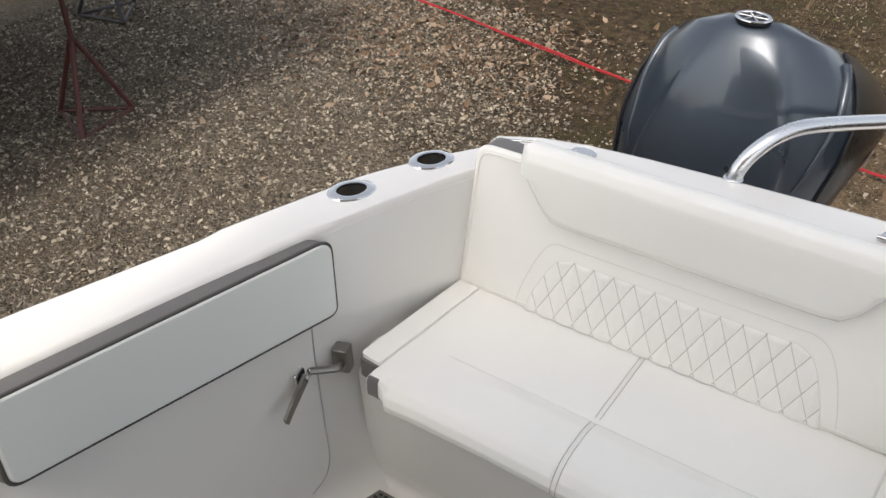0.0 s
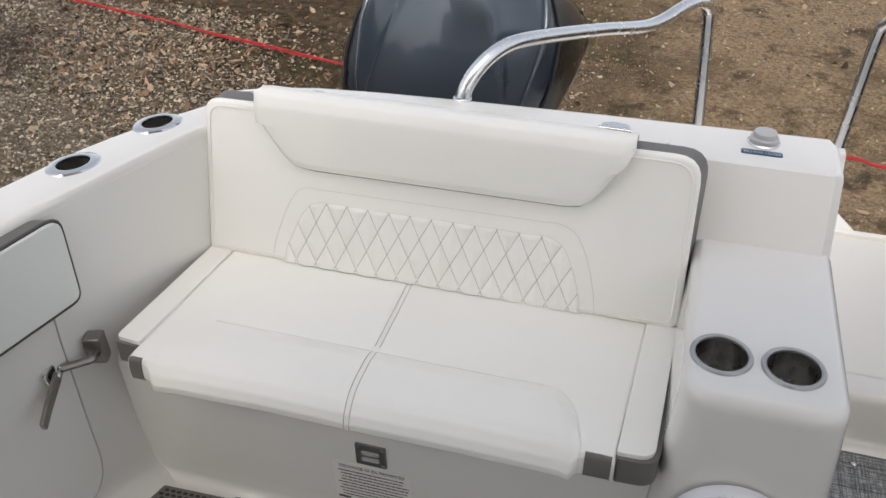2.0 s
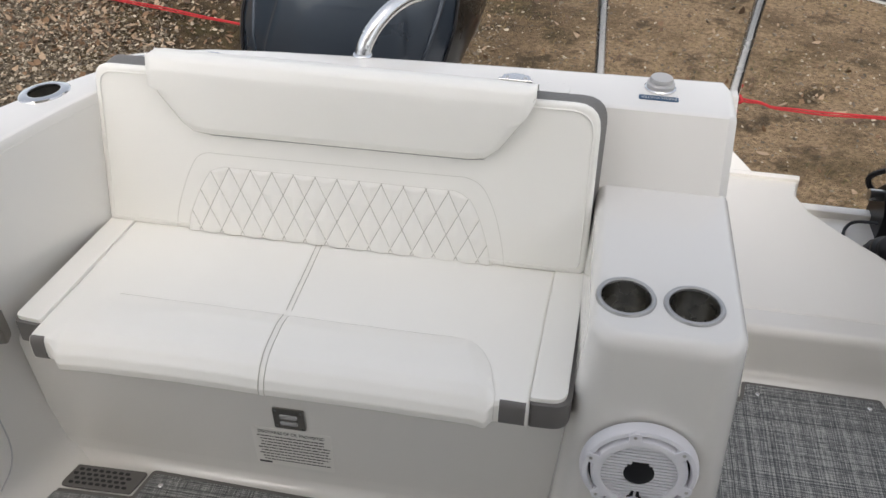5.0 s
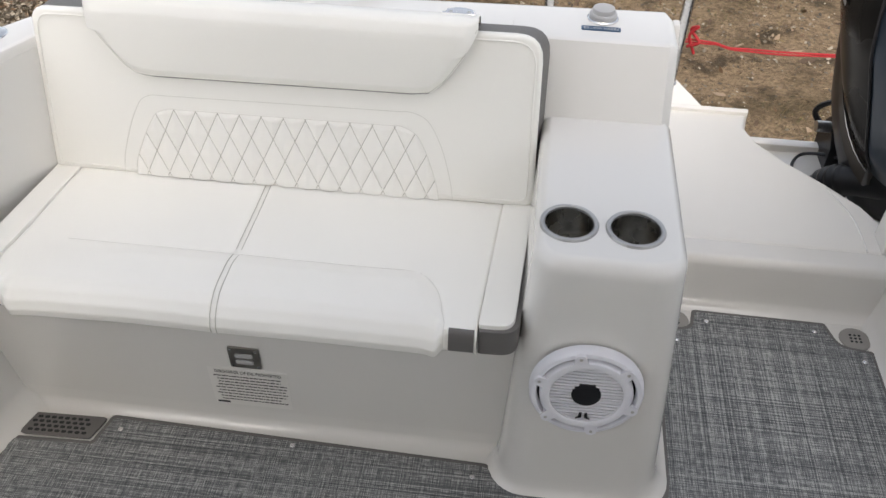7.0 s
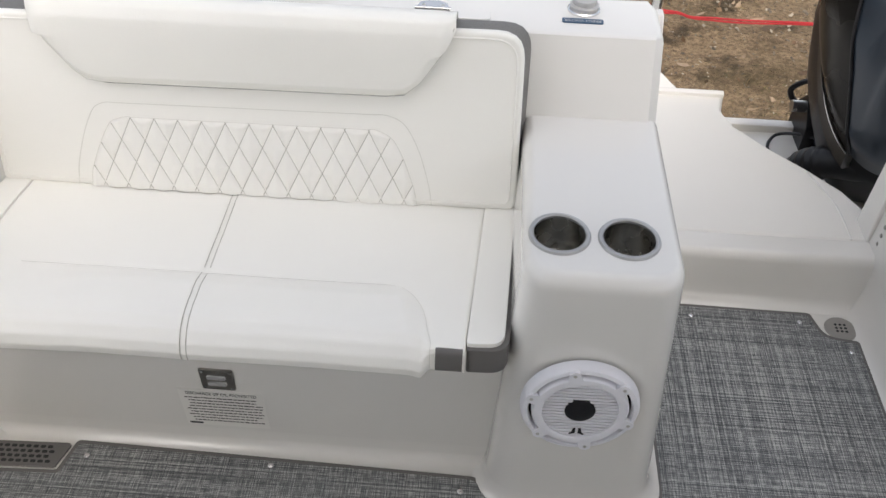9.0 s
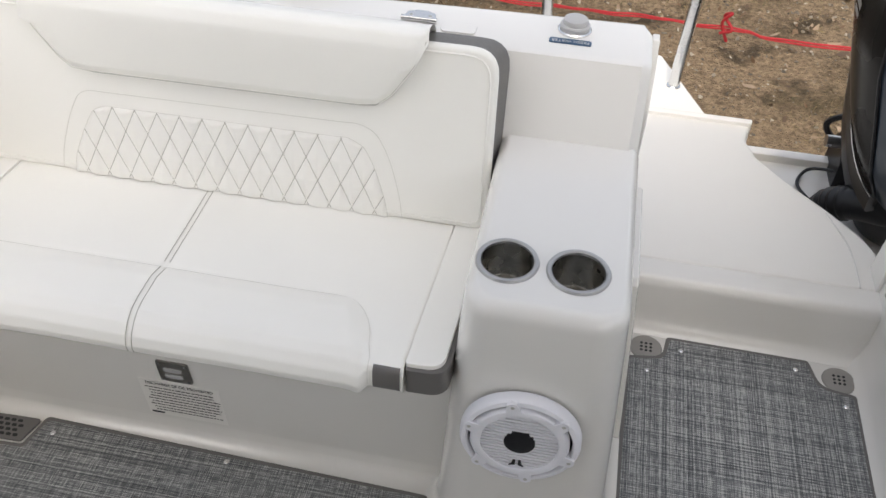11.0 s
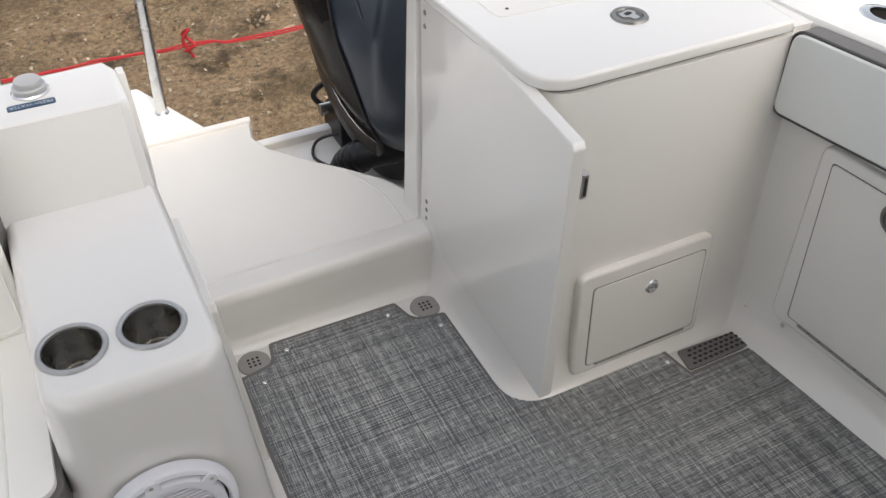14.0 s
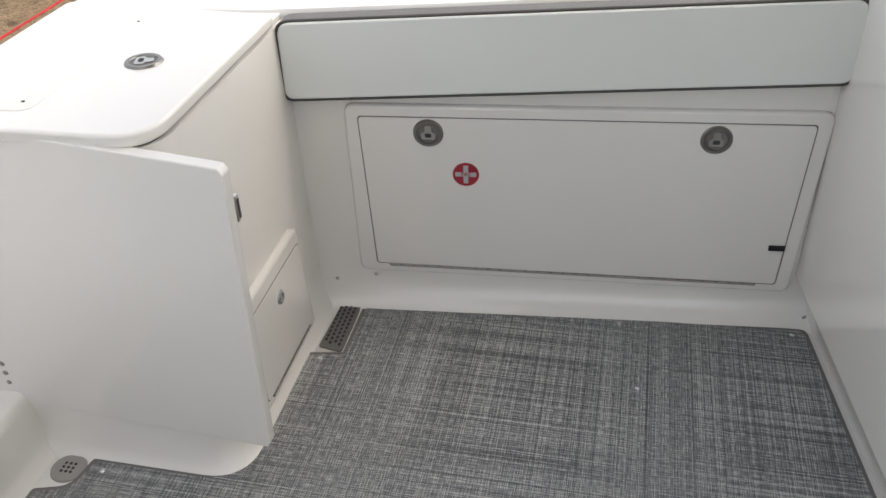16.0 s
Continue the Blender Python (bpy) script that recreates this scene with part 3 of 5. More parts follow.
# quilted panel: diamonds whose points meet the top seam
DW, DV = 0.0436, 0.0890
QX, QY = 0.264, 0.1435
SIDE_L = [(0.0, 0.172), (0.035, 0.178), (0.088, 0.200), (0.120, 0.217), (0.134, 0.228), (QY, 0.252)]
SIDE_R = [(0.0, 0.790), (0.035, 0.783), (0.088, 0.765), (0.120, 0.750), (0.136, 0.737), (QY + 0.004, 0.712)]
OUT_L = [(0.004, 0.147), (0.045, 0.153), (0.105, 0.172), (0.145, 0.190), (0.162, 0.203), (0.170, 0.222)]
OUT_R = [(0.004, 0.817), (0.045, 0.810), (0.105, 0.793), (0.148, 0.773), (0.168, 0.755), (0.177, 0.730)]


def in_panel(x, y):
    return 0.002 <= y <= QY + 0.004 * (x - 0.25) / 0.46 and along(SIDE_L, y) <= x <= along(SIDE_R, y)


def quilt():
    def f(u, v):
        x, y = 0.165 + 0.632 * u, 0.001 + 0.150 * v
        a, b = (x - QX) / DW + (y - QY) / DV, (x - QX) / DW - (y - QY) / DV
        d = min(abs(a - round(a)), abs(b - round(b)))
        h = 0.0062 * min(1.0, d / 0.40) ** 0.55
        edge = min(x - along(SIDE_L, y), along(SIDE_R, y) - x, QY + 0.004 * (x - 0.25) / 0.46 - y)
        h *= min(1.0, max(0.0, edge / 0.008)) ** 0.6
        return Vector((x, y, 0.0004 + h if edge > 0 else -0.0012))
    return grid(300, 76, f)


panel = part("quilted_panel", on_back(quilt()), VINYL, back, "white vinyl panel quilted in diamonds", smooth=80)
for sgn in (1, -1):
    for k in range(-20, 30):
        run = []
        for i in range(161):
            y = 0.002 + (QY + 0.002) * i / 160
            x = QX + (k - sgn * (y - QY) / DV) * DW
            if in_panel(x, y):
                run.append((x, y, 0.0013))
        if len(run) > 6:
            stitch(run[::8] + [run[-1]], back, THREAD, 0.00075, BK, "quilting_thread")
for sl, sr, r in ((SIDE_L, SIDE_R, 0.0006), (OUT_L, OUT_R, 0.0007)):
    (yl, xl), (yr, xr) = sl[-1], sr[-1]
    top = [(xl + (xr - xl) * k / 24, yl + (yr - yl) * k / 24, 0.0004) for k in range(1, 24)]
    line = smooth_line([(x, y, 0.0004) for y, x in sl] + top + [(x, y, 0.0004) for y, x in reversed(sr)], 6)
    stitch(line, back, PALE_THREAD, r, BK)

# seat cushion: the roll at its front edge stands a little proud
SEAT_Z = 0.437


ROLL_Y = 0.787
FRONT_ROLL = [(0.700, 0.0), (0.676, -0.004), (0.656, -0.014), (0.641, -0.030), (0.634, -0.047), (0.636, -0.062), (0.650, -0.074), (0.72, -0.078)]
FRONT_FLAT = [(0.672, 0.0), (0.660, -0.0005), (0.651, -0.003), (0.6465, -0.010), (0.645, -0.028), (0.646, -0.046), (0.652, -0.055), (0.72, -0.058)]


def soft(t):
    t = min(1.0, max(0.0, t))
    return t * t * (3 - 2 * t)


def roll_end(y):
    """How far the padded roll has widened at y, from its back seam to the front."""
    t = min(1.0, max(0.0, (ROLL_Y - y) / 0.15))
    return 0.078 * math.sqrt(1 - (1 - t) ** 2)


def roll_span(y):
    return 0.132 - roll_end(y), 0.765 + roll_end(y)


def seat_sides(y):
    return 0.019 + 0.094 * (y - 0.66), 0.8985 + 0.056 * (y - 0.65)


def seat_at(x, row):
    """A point of the cushion: rows 0 to 1 run over the top to the front edge, 1 to 2 down the front."""
    yr = min(max(x - roll_span(0.64)[0], 0), max(roll_span(0.64)[1] - x, 0)) / 0.016
    w = soft(yr)
    if row <= 1:
        y = 1.03 + (FRONT_FLAT[0][0] * (1 - w) + FRONT_ROLL[0][0] * w - 1.03) * row
        z = 0.0
    else:
        s = (row - 1) * 7
        i = min(int(s), 6)
        t = s - i
        pick = [[q[i][k] * (1 - t) + q[i + 1][k] * t for k in (0, 1)] for q in (FRONT_FLAT, FRONT_ROLL)]
        y, z = [pick[0][k] * (1 - w) + pick[1][k] * w for k in (0, 1)]
    a, b = roll_span(y)
    d = min((ROLL_Y + 0.004 * (x - 0.44) - y), (x - a) * (1.0 if x < 0.4 else 9), (b - x) * (1.0 if x > 0.4 else 9))
    fade = soft((x - 0.09) / 0.20)
    z += (0.006 + 0.003 * fade) * soft(d / (0.075 - 0.035 * fade)) - 0.0022 * fade * math.exp(-(d / 0.0035) ** 2) * (row < 1.7)
    z -= 0.0022 * math.exp(-((x - 0.446) / 0.005) ** 2) * (row < 1.8)
    lo, hi = seat_sides(y)
    e = min(x - lo, hi - x)
    z -= 0.006 * (1 - math.sqrt(max(0.0, 1 - (1 - min(1.0, e / 0.007)) ** 2)))
    z += 0.0022 * noise.noise((x * 5, y * 7, 1)) + 0.0007 * noise.noise((x * 21, y * 15, 2))
    return Vector((x, y, SEAT_Z + z))


ROWS = [0.30 * i / 10 for i in range(10)] + [0.30 + 0.70 * i / 40 for i in range(40)] + [1 + i / 35 for i in range(36)]


def seat_pad():
    cols = [0.0, 0.003, 0.006, 0.010] + [0.015 + 0.97 * i / 170 for i in range(171)] + [0.990, 0.994, 0.997, 1.0]

    def f(u, v):
        row = ROWS[round(v * (len(ROWS) - 1))]
        y = 1.03 + (0.66 - 1.03) * min(1.0, row)
        lo, hi = seat_sides(y)
        return seat_at(lo + (hi - lo) * cols[round(u * (len(cols) - 1))], row)
    return grid(len(cols) - 1, len(ROWS) - 1, f)


seat = part("seat_cushion", seat_pad(), VINYL, bench, "white vinyl seat cushion with a padded front roll", smooth=80)
# closed side walls of the cushion
for k, (dx, nm) in enumerate(((0.0012, "side_band"), (-0.0012, "side_band"))):
    own = bmesh.new()
    pts = [(y, seat_sides(y)[k] + dx) for y in (1.03, 0.9, 0.8, 0.7, 0.654)]
    loft([[(x + q, y, SEAT_Z + z) for q, z in ((0, -0.055), (0.008 * (1 - 2 * k), -0.055), (0.008 * (1 - 2 * k), -0.004), (0, -0.007))] for y, x in pts], own)
    part(nm, own, VINYL, bench)


def corner_patch(x0, x1):
    """Grey vinyl sewn over the front corner of the cushion."""
    rows = [1.24 + 0.70 * i / 12 for i in range(13)]
    lift = Vector((0, -0.0022, 0.0006))
    outer = [[seat_at(x0 + (x1 - x0) * i / 6, r) + lift for i in range(7)] for r in rows]
    own = bmesh.new()
    loft([o + [p - lift * 2.5 for p in reversed(o)] for o in outer], own)
    part("corner_patch", own, GREYV, bench, "grey vinyl corner patch")


corner_patch(0.851, 0.8945)
corner_patch(0.022, 0.047)
# wings that fill the sides
part("seat_wing", prism(round_poly([(-0.030, 0.690), (0.0205, 0.686), (0.0545, 1.03), (0.004, 1.03)], [0.012, 0.006, 0.002, 0.001]), SEAT_Z - 0.012, SEAT_Z + 0.003, "z", 0.005, 3), VINYL, bench)
part("wing_boxing", prism(round_poly([(-0.033, 0.684), (0.019, 0.680), (0.0525, 1.03), (0.001, 1.03)], [0.012, 0.006, 0.002, 0.001]), SEAT_Z - 0.052, SEAT_Z - 0.006, "z", 0.004, 2), GREYV, bench)
part("seat_wing", prism(round_poly([(0.8995, 0.662), (0.960, 0.664), (0.976, 1.03), (0.9195, 1.03)], [0.006, 0.030, 0.002, 0.002], 8), SEAT_Z - 0.012, SEAT_Z + 0.003, "z", 0.006, 3), VINYL, bench)
part("wing_boxing", prism(round_poly([(0.9005, 0.655), (0.968, 0.657), (0.986, 1.03), (0.920, 1.03)], [0.006, 0.034, 0.002, 0.002], 8), SEAT_Z - 0.060, SEAT_Z - 0.006, "z", 0.005, 3), GREYV, bench)
# seams
for dx in (-0.005, 0.005):
    stitch([seat_at(0.446 + dx, ROWS[i]) + Vector((0, 0, 0.0006)) for i in range(1, 34, 2)], seat, THREAD, 0.0007)
    stitch([seat_at(0.444 + dx, ROWS[i]) + Vector((0, -0.0005, 0.0006)) for i in range(35, 78, 2)], seat, THREAD, 0.0007)


def seam_row(y):
    return (1.03 - y) / (1.03 - FRONT_ROLL[0][0])


line = [seat_at(x, seam_row(ROLL_Y + 0.004 * (x - 0.44) - 0.001)) for x in [0.125 + 0.01 * i for i in range(64)]]
line += [seat_at(roll_span(y)[1] - 0.001, seam_row(y)) for y in (0.784, 0.779, 0.770, 0.758, 0.744, 0.730, 0.715, 0.703)]
line += [seat_at(0.842, 1 + 0.1 * i) for i in range(1, 8)]
stitch([p + Vector((0, -0.0004, 0.0006)) for p in line], seat, PALE_THREAD, 0.0007)
bm = box(0.445, 0.50, 0.668, 0.69, SEAT_Z - 0.083, SEAT_Z - 0.078, 0.001)
part("pull_tab", bm, GREYV, bench)


# ---- fittings on the bench and transom ----
def hinge(x, y):
    h = thing("hinge", (x, y, 0.715), "polished steel hinge plate on the transom top", "hinge", "seat hinges")
    bm = prism(round_poly([(x - 0.032, y - 0.012), (x + 0.032, y - 0.012), (x + 0.026, y + 0.014), (x + 0.01, y + 0.022), (x - 0.01, y + 0.022), (x - 0.026, y + 0.014)], 0.006), 0.7152, 0.720, "z", 0.0015)
    part("plate", bm, STEEL, h)
    part("knuckle", tube([(x - 0.033, y - 0.014, 0.721), (x + 0.033, y - 0.014, 0.721)], 0.005, 10), STEEL, h)
    for dx in (-0.018, 0.018):
        part("screw", lathe([(0.0, 0.0012), (0.003, 0.0010), (0.0042, 0.0)], Matrix.Translation((x + dx, y + 0.003, 0.720)), 10), BRUSHED, h)


hinge(0.175, 1.213)
hinge(0.797, 1.245)
bm = prism(round_poly([(0.84, 1.205), (0.905, 1.205), (0.905, 1.243), (0.84, 1.243)], 0.012), 0.7151, 0.7185, "z", 0.001)
structure("hinge_pad", bm, GEL, "raised off-white pad on the transom top", "trim")


def bars(words_w, lines, m, mat, parent, h, gap, rnd):
    """Rows of plain bars in place of writing that cannot be read."""
    bm = bmesh.new()
    for i in range(lines):
        x = -words_w / 2 + rnd.uniform(0, 0.012)
        end = words_w / 2 - rnd.uniform(0, 0.02)
        while x < end:
            w = rnd.uniform(0.003, 0.011)
            y = -i * gap
            vs4 = [bm.verts.new(m @ Vector(p)) for p in ((x, y, 0), (min(x + w, end), y, 0), (min(x + w, end), y - h, 0), (x, y - h, 0))]
            bm.faces.new(vs4)
            x += w + 0.0016
    return part("lettering", bm, mat, parent, smooth=0)


cap = thing("filler_cap", (1.079, 1.270, 0.715), "grey plastic fresh water filler cap on the transom top", "filler cap")
M = Matrix.Translation((1.079, 1.270, 0.7152))
part("flange", lathe([(0.0, 0.0), (0.031, 0.0), (0.031, 0.003), (0.029, 0.005), (0.0, 0.005)], M), STEEL, cap)
part("collar", lathe([(0.027, 0.005), (0.0275, 0.012), (0.025, 0.0145), (0.0, 0.0145)], M), GREYP, cap)
part("cap", lathe([(0.022, 0.0142), (0.0225, 0.020), (0.021, 0.0235), (0.013, 0.0245), (0.0, 0.0245)], M), GREYP, cap, "pale grey cap")
plate = thing("name_plate", (1.075, 1.224, 0.7152), "small blue plate engraved fresh water beside its cap", "name plate")
part("plate", prism(round_poly([(1.037, 1.216), (1.113, 1.216), (1.113, 1.233), (1.037, 1.233)], 0.005), 0.7152, 0.7168, "z"), BLUE, plate)
writing("FRESH WATER", facing((1.075, 1.2245, 0.7170), (0, 0, 1), (0, -1, 0)), 0.0125, PALEINK, plate, squash=0.85)


def cup_holder(x, y):
    c = thing("cup_holder", (x, y, 0.585), "recessed stainless steel cup holder with rolled rim", "cup holder", "cup holders in the pod")
    M = Matrix.Translation((x, y, 0.5852))
    part("rim", lathe([(0.041, -0.002), (0.041, 0.003), (0.0435, 0.0048), (0.0475, 0.004), (0.0495, 0.0005), (0.0495, -0.001)], M, 40), RIM, c)
    part("cup", lathe([(0.0412, 0.002), (0.0405, -0.01), (0.040, -0.055), (0.037, -0.063), (0.0, -0.064)], M, 40), DARKBRUSH, c)
    part("drain", lathe([(0.006, -0.0638), (0.005, -0.0634), (0.0, -0.0634)], M, 12), BLACK, c)


for cx, cy in ((1.034, 0.773), (1.143, 0.771)):
    cup_holder(cx, cy)
    # the hole in the pod top
pod = bpy.data.objects["armrest_pod"]
cut = bmesh.new()
for cx, cy in ((1.034, 0.773), (1.143, 0.771)):
    lathe([(0.0, -0.075), (0.0425, -0.075), (0.0425, 0.05), (0.0, 0.05)], Matrix.Translation((cx, cy, 0.585)), 40, cut)


def carve(ob, cutter):
    """Cuts the closed shape out of the object's mesh."""
    me = mesh_of("cut", cutter, GEL, 0)
    c = bpy.data.objects.new("cut", me)
    scene.collection.objects.link(c)
    md = ob.modifiers.new("cut", "BOOLEAN")
    md.object, md.operation, md.solver = c, "DIFFERENCE", "EXACT"
    dg = bpy.context.evaluated_depsgraph_get()
    fresh = bpy.data.meshes.new_from_object(ob.evaluated_get(dg))
    ob.modifiers.remove(md)
    shape = bmesh.new()
    shape.from_mesh(fresh)
    ob.data = mesh_of(ob.name, shape, ob.data.materials[0])
    bpy.data.objects.remove(c)


carve(pod, cut)


def rod_holder(x, y, z, turn, mat_top=STEEL):
    h = thing("rod_holder", (x, y, z), "polished steel rod holder set flush in the gunwale", "rod holder", "rod holders")
    M = Matrix.Translation((x, y, z)) @ Matrix.Rotation(radians(turn), 4, "Z") @ Matrix.Diagonal((1.32, 1.0, 1, 1))
    part("flange", lathe([(0.024, -0.002), (0.0245, 0.004), (0.028, 0.0052), (0.037, 0.003), (0.039, 0.0)], M, 32), mat_top, h)
    part("tube", lathe([(0.0245, 0.003), (0.024, -0.032), (0.012, -0.036), (0.0, -0.034)], M, 24), LATCHST, h)
    return h


HOLES_S = ((-0.157, 0.843), (-0.095, 1.036))
rod_holder(-0.157, 0.843, 0.700, 60)
rod_holder(-0.095, 1.036, 0.700, 58)
def holder_hole(x, y, z, turn, bm):
    m = Matrix.Translation((x, y, z)) @ Matrix.Rotation(radians(turn), 4, "Z") @ Matrix.Diagonal((1.32, 1.0, 1, 1))
    lathe([(0.0, -0.12), (0.0255, -0.12), (0.0255, 0.05), (0.0, 0.05)], m, 24, bm)


cut = bmesh.new()
for (hx, hy), turn in zip(HOLES_S, (60, 58)):
    holder_hole(hx, hy, 0.70, turn, cut)
carve(bpy.data.objects["gunwale_starboard"], cut)
rod_holder(2.56, 0.815, 0.736, 92)
cut = bmesh.new()
holder_hole(2.56, 0.815, 0.733, 92, cut)
carve(bpy.data.objects["gunwale_port"], cut)

cleat = thing("cleat", (0.02, 1.19, 0.70), "polished steel pop-up mooring cleat on the quarter", "cleat")
C = Matrix.Translation((0.02, 1.185, 0.7005)) @ Matrix.Rotation(radians(25), 4, "Z") @ Matrix.Scale(0.62, 4)
bm = lathe([(0.0, 0.004), (0.03, 0.003), (0.034, 0.0)], C @ Matrix.Diagonal((1.5, 0.8, 1, 1)), 24)
part("base", bm, STEEL, cleat)
bm = tube([C @ Vector(p) for p in ((-0.07, 0, 0.024), (-0.035, 0, 0.022), (0, 0, 0.022), (0.035, 0, 0.022), (0.07, 0, 0.024))], [0.003, 0.0045, 0.005, 0.0045, 0.003], 10)
part("horn", bm, STEEL, cleat)
for dx in (-0.02, 0.02):
    part("post", tube([C @ Vector((dx, 0, 0.0)), C @ Vector((dx, 0, 0.02))], 0.006, 10), STEEL, cleat)

# ---- speaker ----
SP = facing((1.093, 0.655, 0.322), (0.02, -1, 0.06)) @ Matrix.Scale(0.95, 4)
spk = thing("speaker", (1.090, 0.655, 0.333), "round white marine loudspeaker with ribbed grille in the pod", "speaker")
part("flange", lathe([(0.070, 0.0), (0.104, 0.0), (0.1035, 0.014), (0.099, 0.021), (0.092, 0.023), (0.0895, 0.020), (0.089, 0.008), (0.07, 0.008)], SP, 56), WHITEP, spk)
part("gap", lathe([(0.0, 0.0092), (0.0888, 0.0092), (0.0888, 0.0088), (0.0, 0.0088)], SP, 40), RUBBER, spk)
part("bezel", lathe([(0.0665, 0.012), (0.0665, 0.0245), (0.072, 0.027), (0.081, 0.0255), (0.0845, 0.021), (0.0845, 0.010)], SP, 56), WHITEP, spk)
part("cone", lathe([(0.0, 0.0145), (0.066, 0.0145), (0.066, 0.0095), (0.0, 0.0095)], SP, 40), GREYP, spk)
for k in range(6):
    a = radians(30 + 60 * k + 12)
    Mk = SP @ Matrix.Rotation(a, 4, "Z")
    bm = prism(round_poly([(0.078, -0.013), (0.098, -0.009), (0.101, 0.0), (0.098, 0.009), (0.078, 0.013)], 0.004), 0.010, 0.0262, "z", 0.002)
    bm.transform(Mk)
    lug = part("lug", bm, WHITEP, spk)
    part("screw", lathe([(0.0, 0.0268), (0.0032, 0.0266), (0.0036, 0.026)], Mk @ Matrix.Translation((0.0915, 0, 0)), 10), BRUSHED, lug)
slat_y = [-0.060 + 0.0075 * k for k in range(17)]
for y in slat_y:
    half = math.sqrt(max(0.0, 0.0675 ** 2 - y * y))
    inner = math.sqrt(max(0.0, 0.027 ** 2 - y * y)) if abs(y) < 0.027 else 0.0
    for a, b in (((-half, -inner), (inner, half)) if inner else ((-half, half),)):
        bm = box(a, b, y - 0.0021, y + 0.0021, 0.0142, 0.0215)
        bm.transform(SP)
        part("slat", bm, WHITEP, spk, smooth=0)
part("cap", lathe([(0.0, 0.0245), (0.014, 0.0243), (0.024, 0.0232), (0.0268, 0.0215), (0.0272, 0.0142)], SP, 36), BLACK, spk, "black dust cap")
bm = prism([(-0.013, -0.062), (-0.0025, -0.058), (-0.0025, -0.045), (-0.007, -0.045), (-0.009, -0.056), (-0.013, -0.059)], 0.0216, 0.0226)
prism([(0.013, -0.062), (0.0025, -0.058), (0.0025, -0.045), (0.007, -0.045), (0.009, -0.056), (0.013, -0.059)], 0.0216, 0.0226, bm=bm)
bm.transform(SP)
part("badge", bm, BLACK, spk, "small black emblem", smooth=0)

# ---- courtesy light and placard on the seat base ----
LM = facing((0.449, 0.7300, 0.221), (0, -1, -0.075))
lt = thing("courtesy_light", (0.449, 0.730, 0.19), "square grey courtesy light under the bench seat", "courtesy light")
bm = prism(round_poly([(-0.031, -0.03), (0.031, -0.03), (0.031, 0.03), (-0.031, 0.03)], 0.004), -0.001, 0.004, "z", 0.001)
bm.transform(LM)
part("plate", bm, LATCHST, lt)
for dy in (-0.0095, 0.0095):
    bm = prism(round_poly([(-0.018, dy - 0.0055), (0.018, dy - 0.0055), (0.018, dy + 0.0055), (-0.018, dy + 0.0055)], 0.005), 0.003, 0.0075, "z", 0.002)
    bm.transform(LM)
    part("lens", bm, GREYP, lt)
for sx in (-1, 1):
    for sy in (-1, 1):
        part("screw", lathe([(0.0, 0.005), (0.003, 0.0046), (0.003, 0.004)], LM @ Matrix.Translation((0.025 * sx, 0.024 * sy, 0)), 8), STEEL, lt)
PM = facing((0.446, 0.7342, 0.168), (0, -1, -0.075))
pl = thing("placard", (0.447, 0.715, 0.14), "clear warning placard with black print on the seat base", "placard")
bm = prism(round_poly([(-0.081, -0.108), (0.081, -0.108), (0.081, 0.012), (-0.081, 0.012)], 0.003), -0.0006, 0.0, "z")
bm.transform(PM)
part("film", bm, STICK, pl, smooth=0)
writing("DISCHARGE OF OIL PROHIBITED", PM @ Matrix.Translation((0, 0.0, 0.0004)), 0.0125, INK, pl, squash=0.74)
bars(0.152, 9, PM @ Matrix.Translation((0.002, -0.012, 0.0004)), INK, pl, 0.0034, 0.0096, random.Random(3))
bm = box(-0.076, -0.050, -0.104, -0.098, 0.0003, 0.0006)
bm.transform(PM)
part("mark", bm, INK, pl, smooth=0)

# ---- coaming bolsters ----
def wall_pad(name, pts, normal, z0, z1, th, label, rise=(0.0, 0.0)):
    """A flat cushion along a wall, from the wall line pts (x, y), with a grey back edge."""
    (xa, ya), (xb, yb) = pts
    d = Vector((xb - xa, yb - ya, 0))
    L = d.length
    d.normalize()
    n3 = Vector((*normal, 0)).normalized()
    d.z = (rise[1] - rise[0]) / L
    M = Matrix((d, Vector((0, 0, 1)), n3)).transposed().to_4x4()
    M.translation = (xa, ya, rise[0])
    b = thing(name, ((xa + xb) / 2, (ya + yb) / 2, z0), label, "cushion")
    poly = round_poly([(0, z0), (L, z0), (L, z1), (0, z1)], [0.022, 0.022, 0.03, 0.03])
    bm = prism(poly, th * 0.6, th, "z", 0.005, 3)
    bm.transform(M)
    part("face", bm, VINYL_COOL, b, "pale vinyl face")
    poly = round_poly([(-0.003, z0 - 0.008), (L + 0.003, z0 - 0.008), (L + 0.003, z1 + 0.003), (-0.003, z1 + 0.003)], [0.022, 0.022, 0.03, 0.03])
    bm = prism(poly, -0.02, th * 0.6, "z", 0.003, 2)
    bm.transform(M)
    part("boxing", bm, GREYV, b, "grey vinyl edge")
    ring3 = [(x, y, th * 0.76) for x, y in round_poly([(-0.003, z0 - 0.004), (L + 0.003, z0 - 0.004), (L + 0.003, z1 + 0.002), (-0.003, z1 + 0.002)], [0.022, 0.022, 0.03, 0.03])]
    bm = tube(ring3, 0.0036, 8, closed=True)
    bm.transform(M)
    part("piping", bm, PIPING, b, "dark grey piping")
    return b


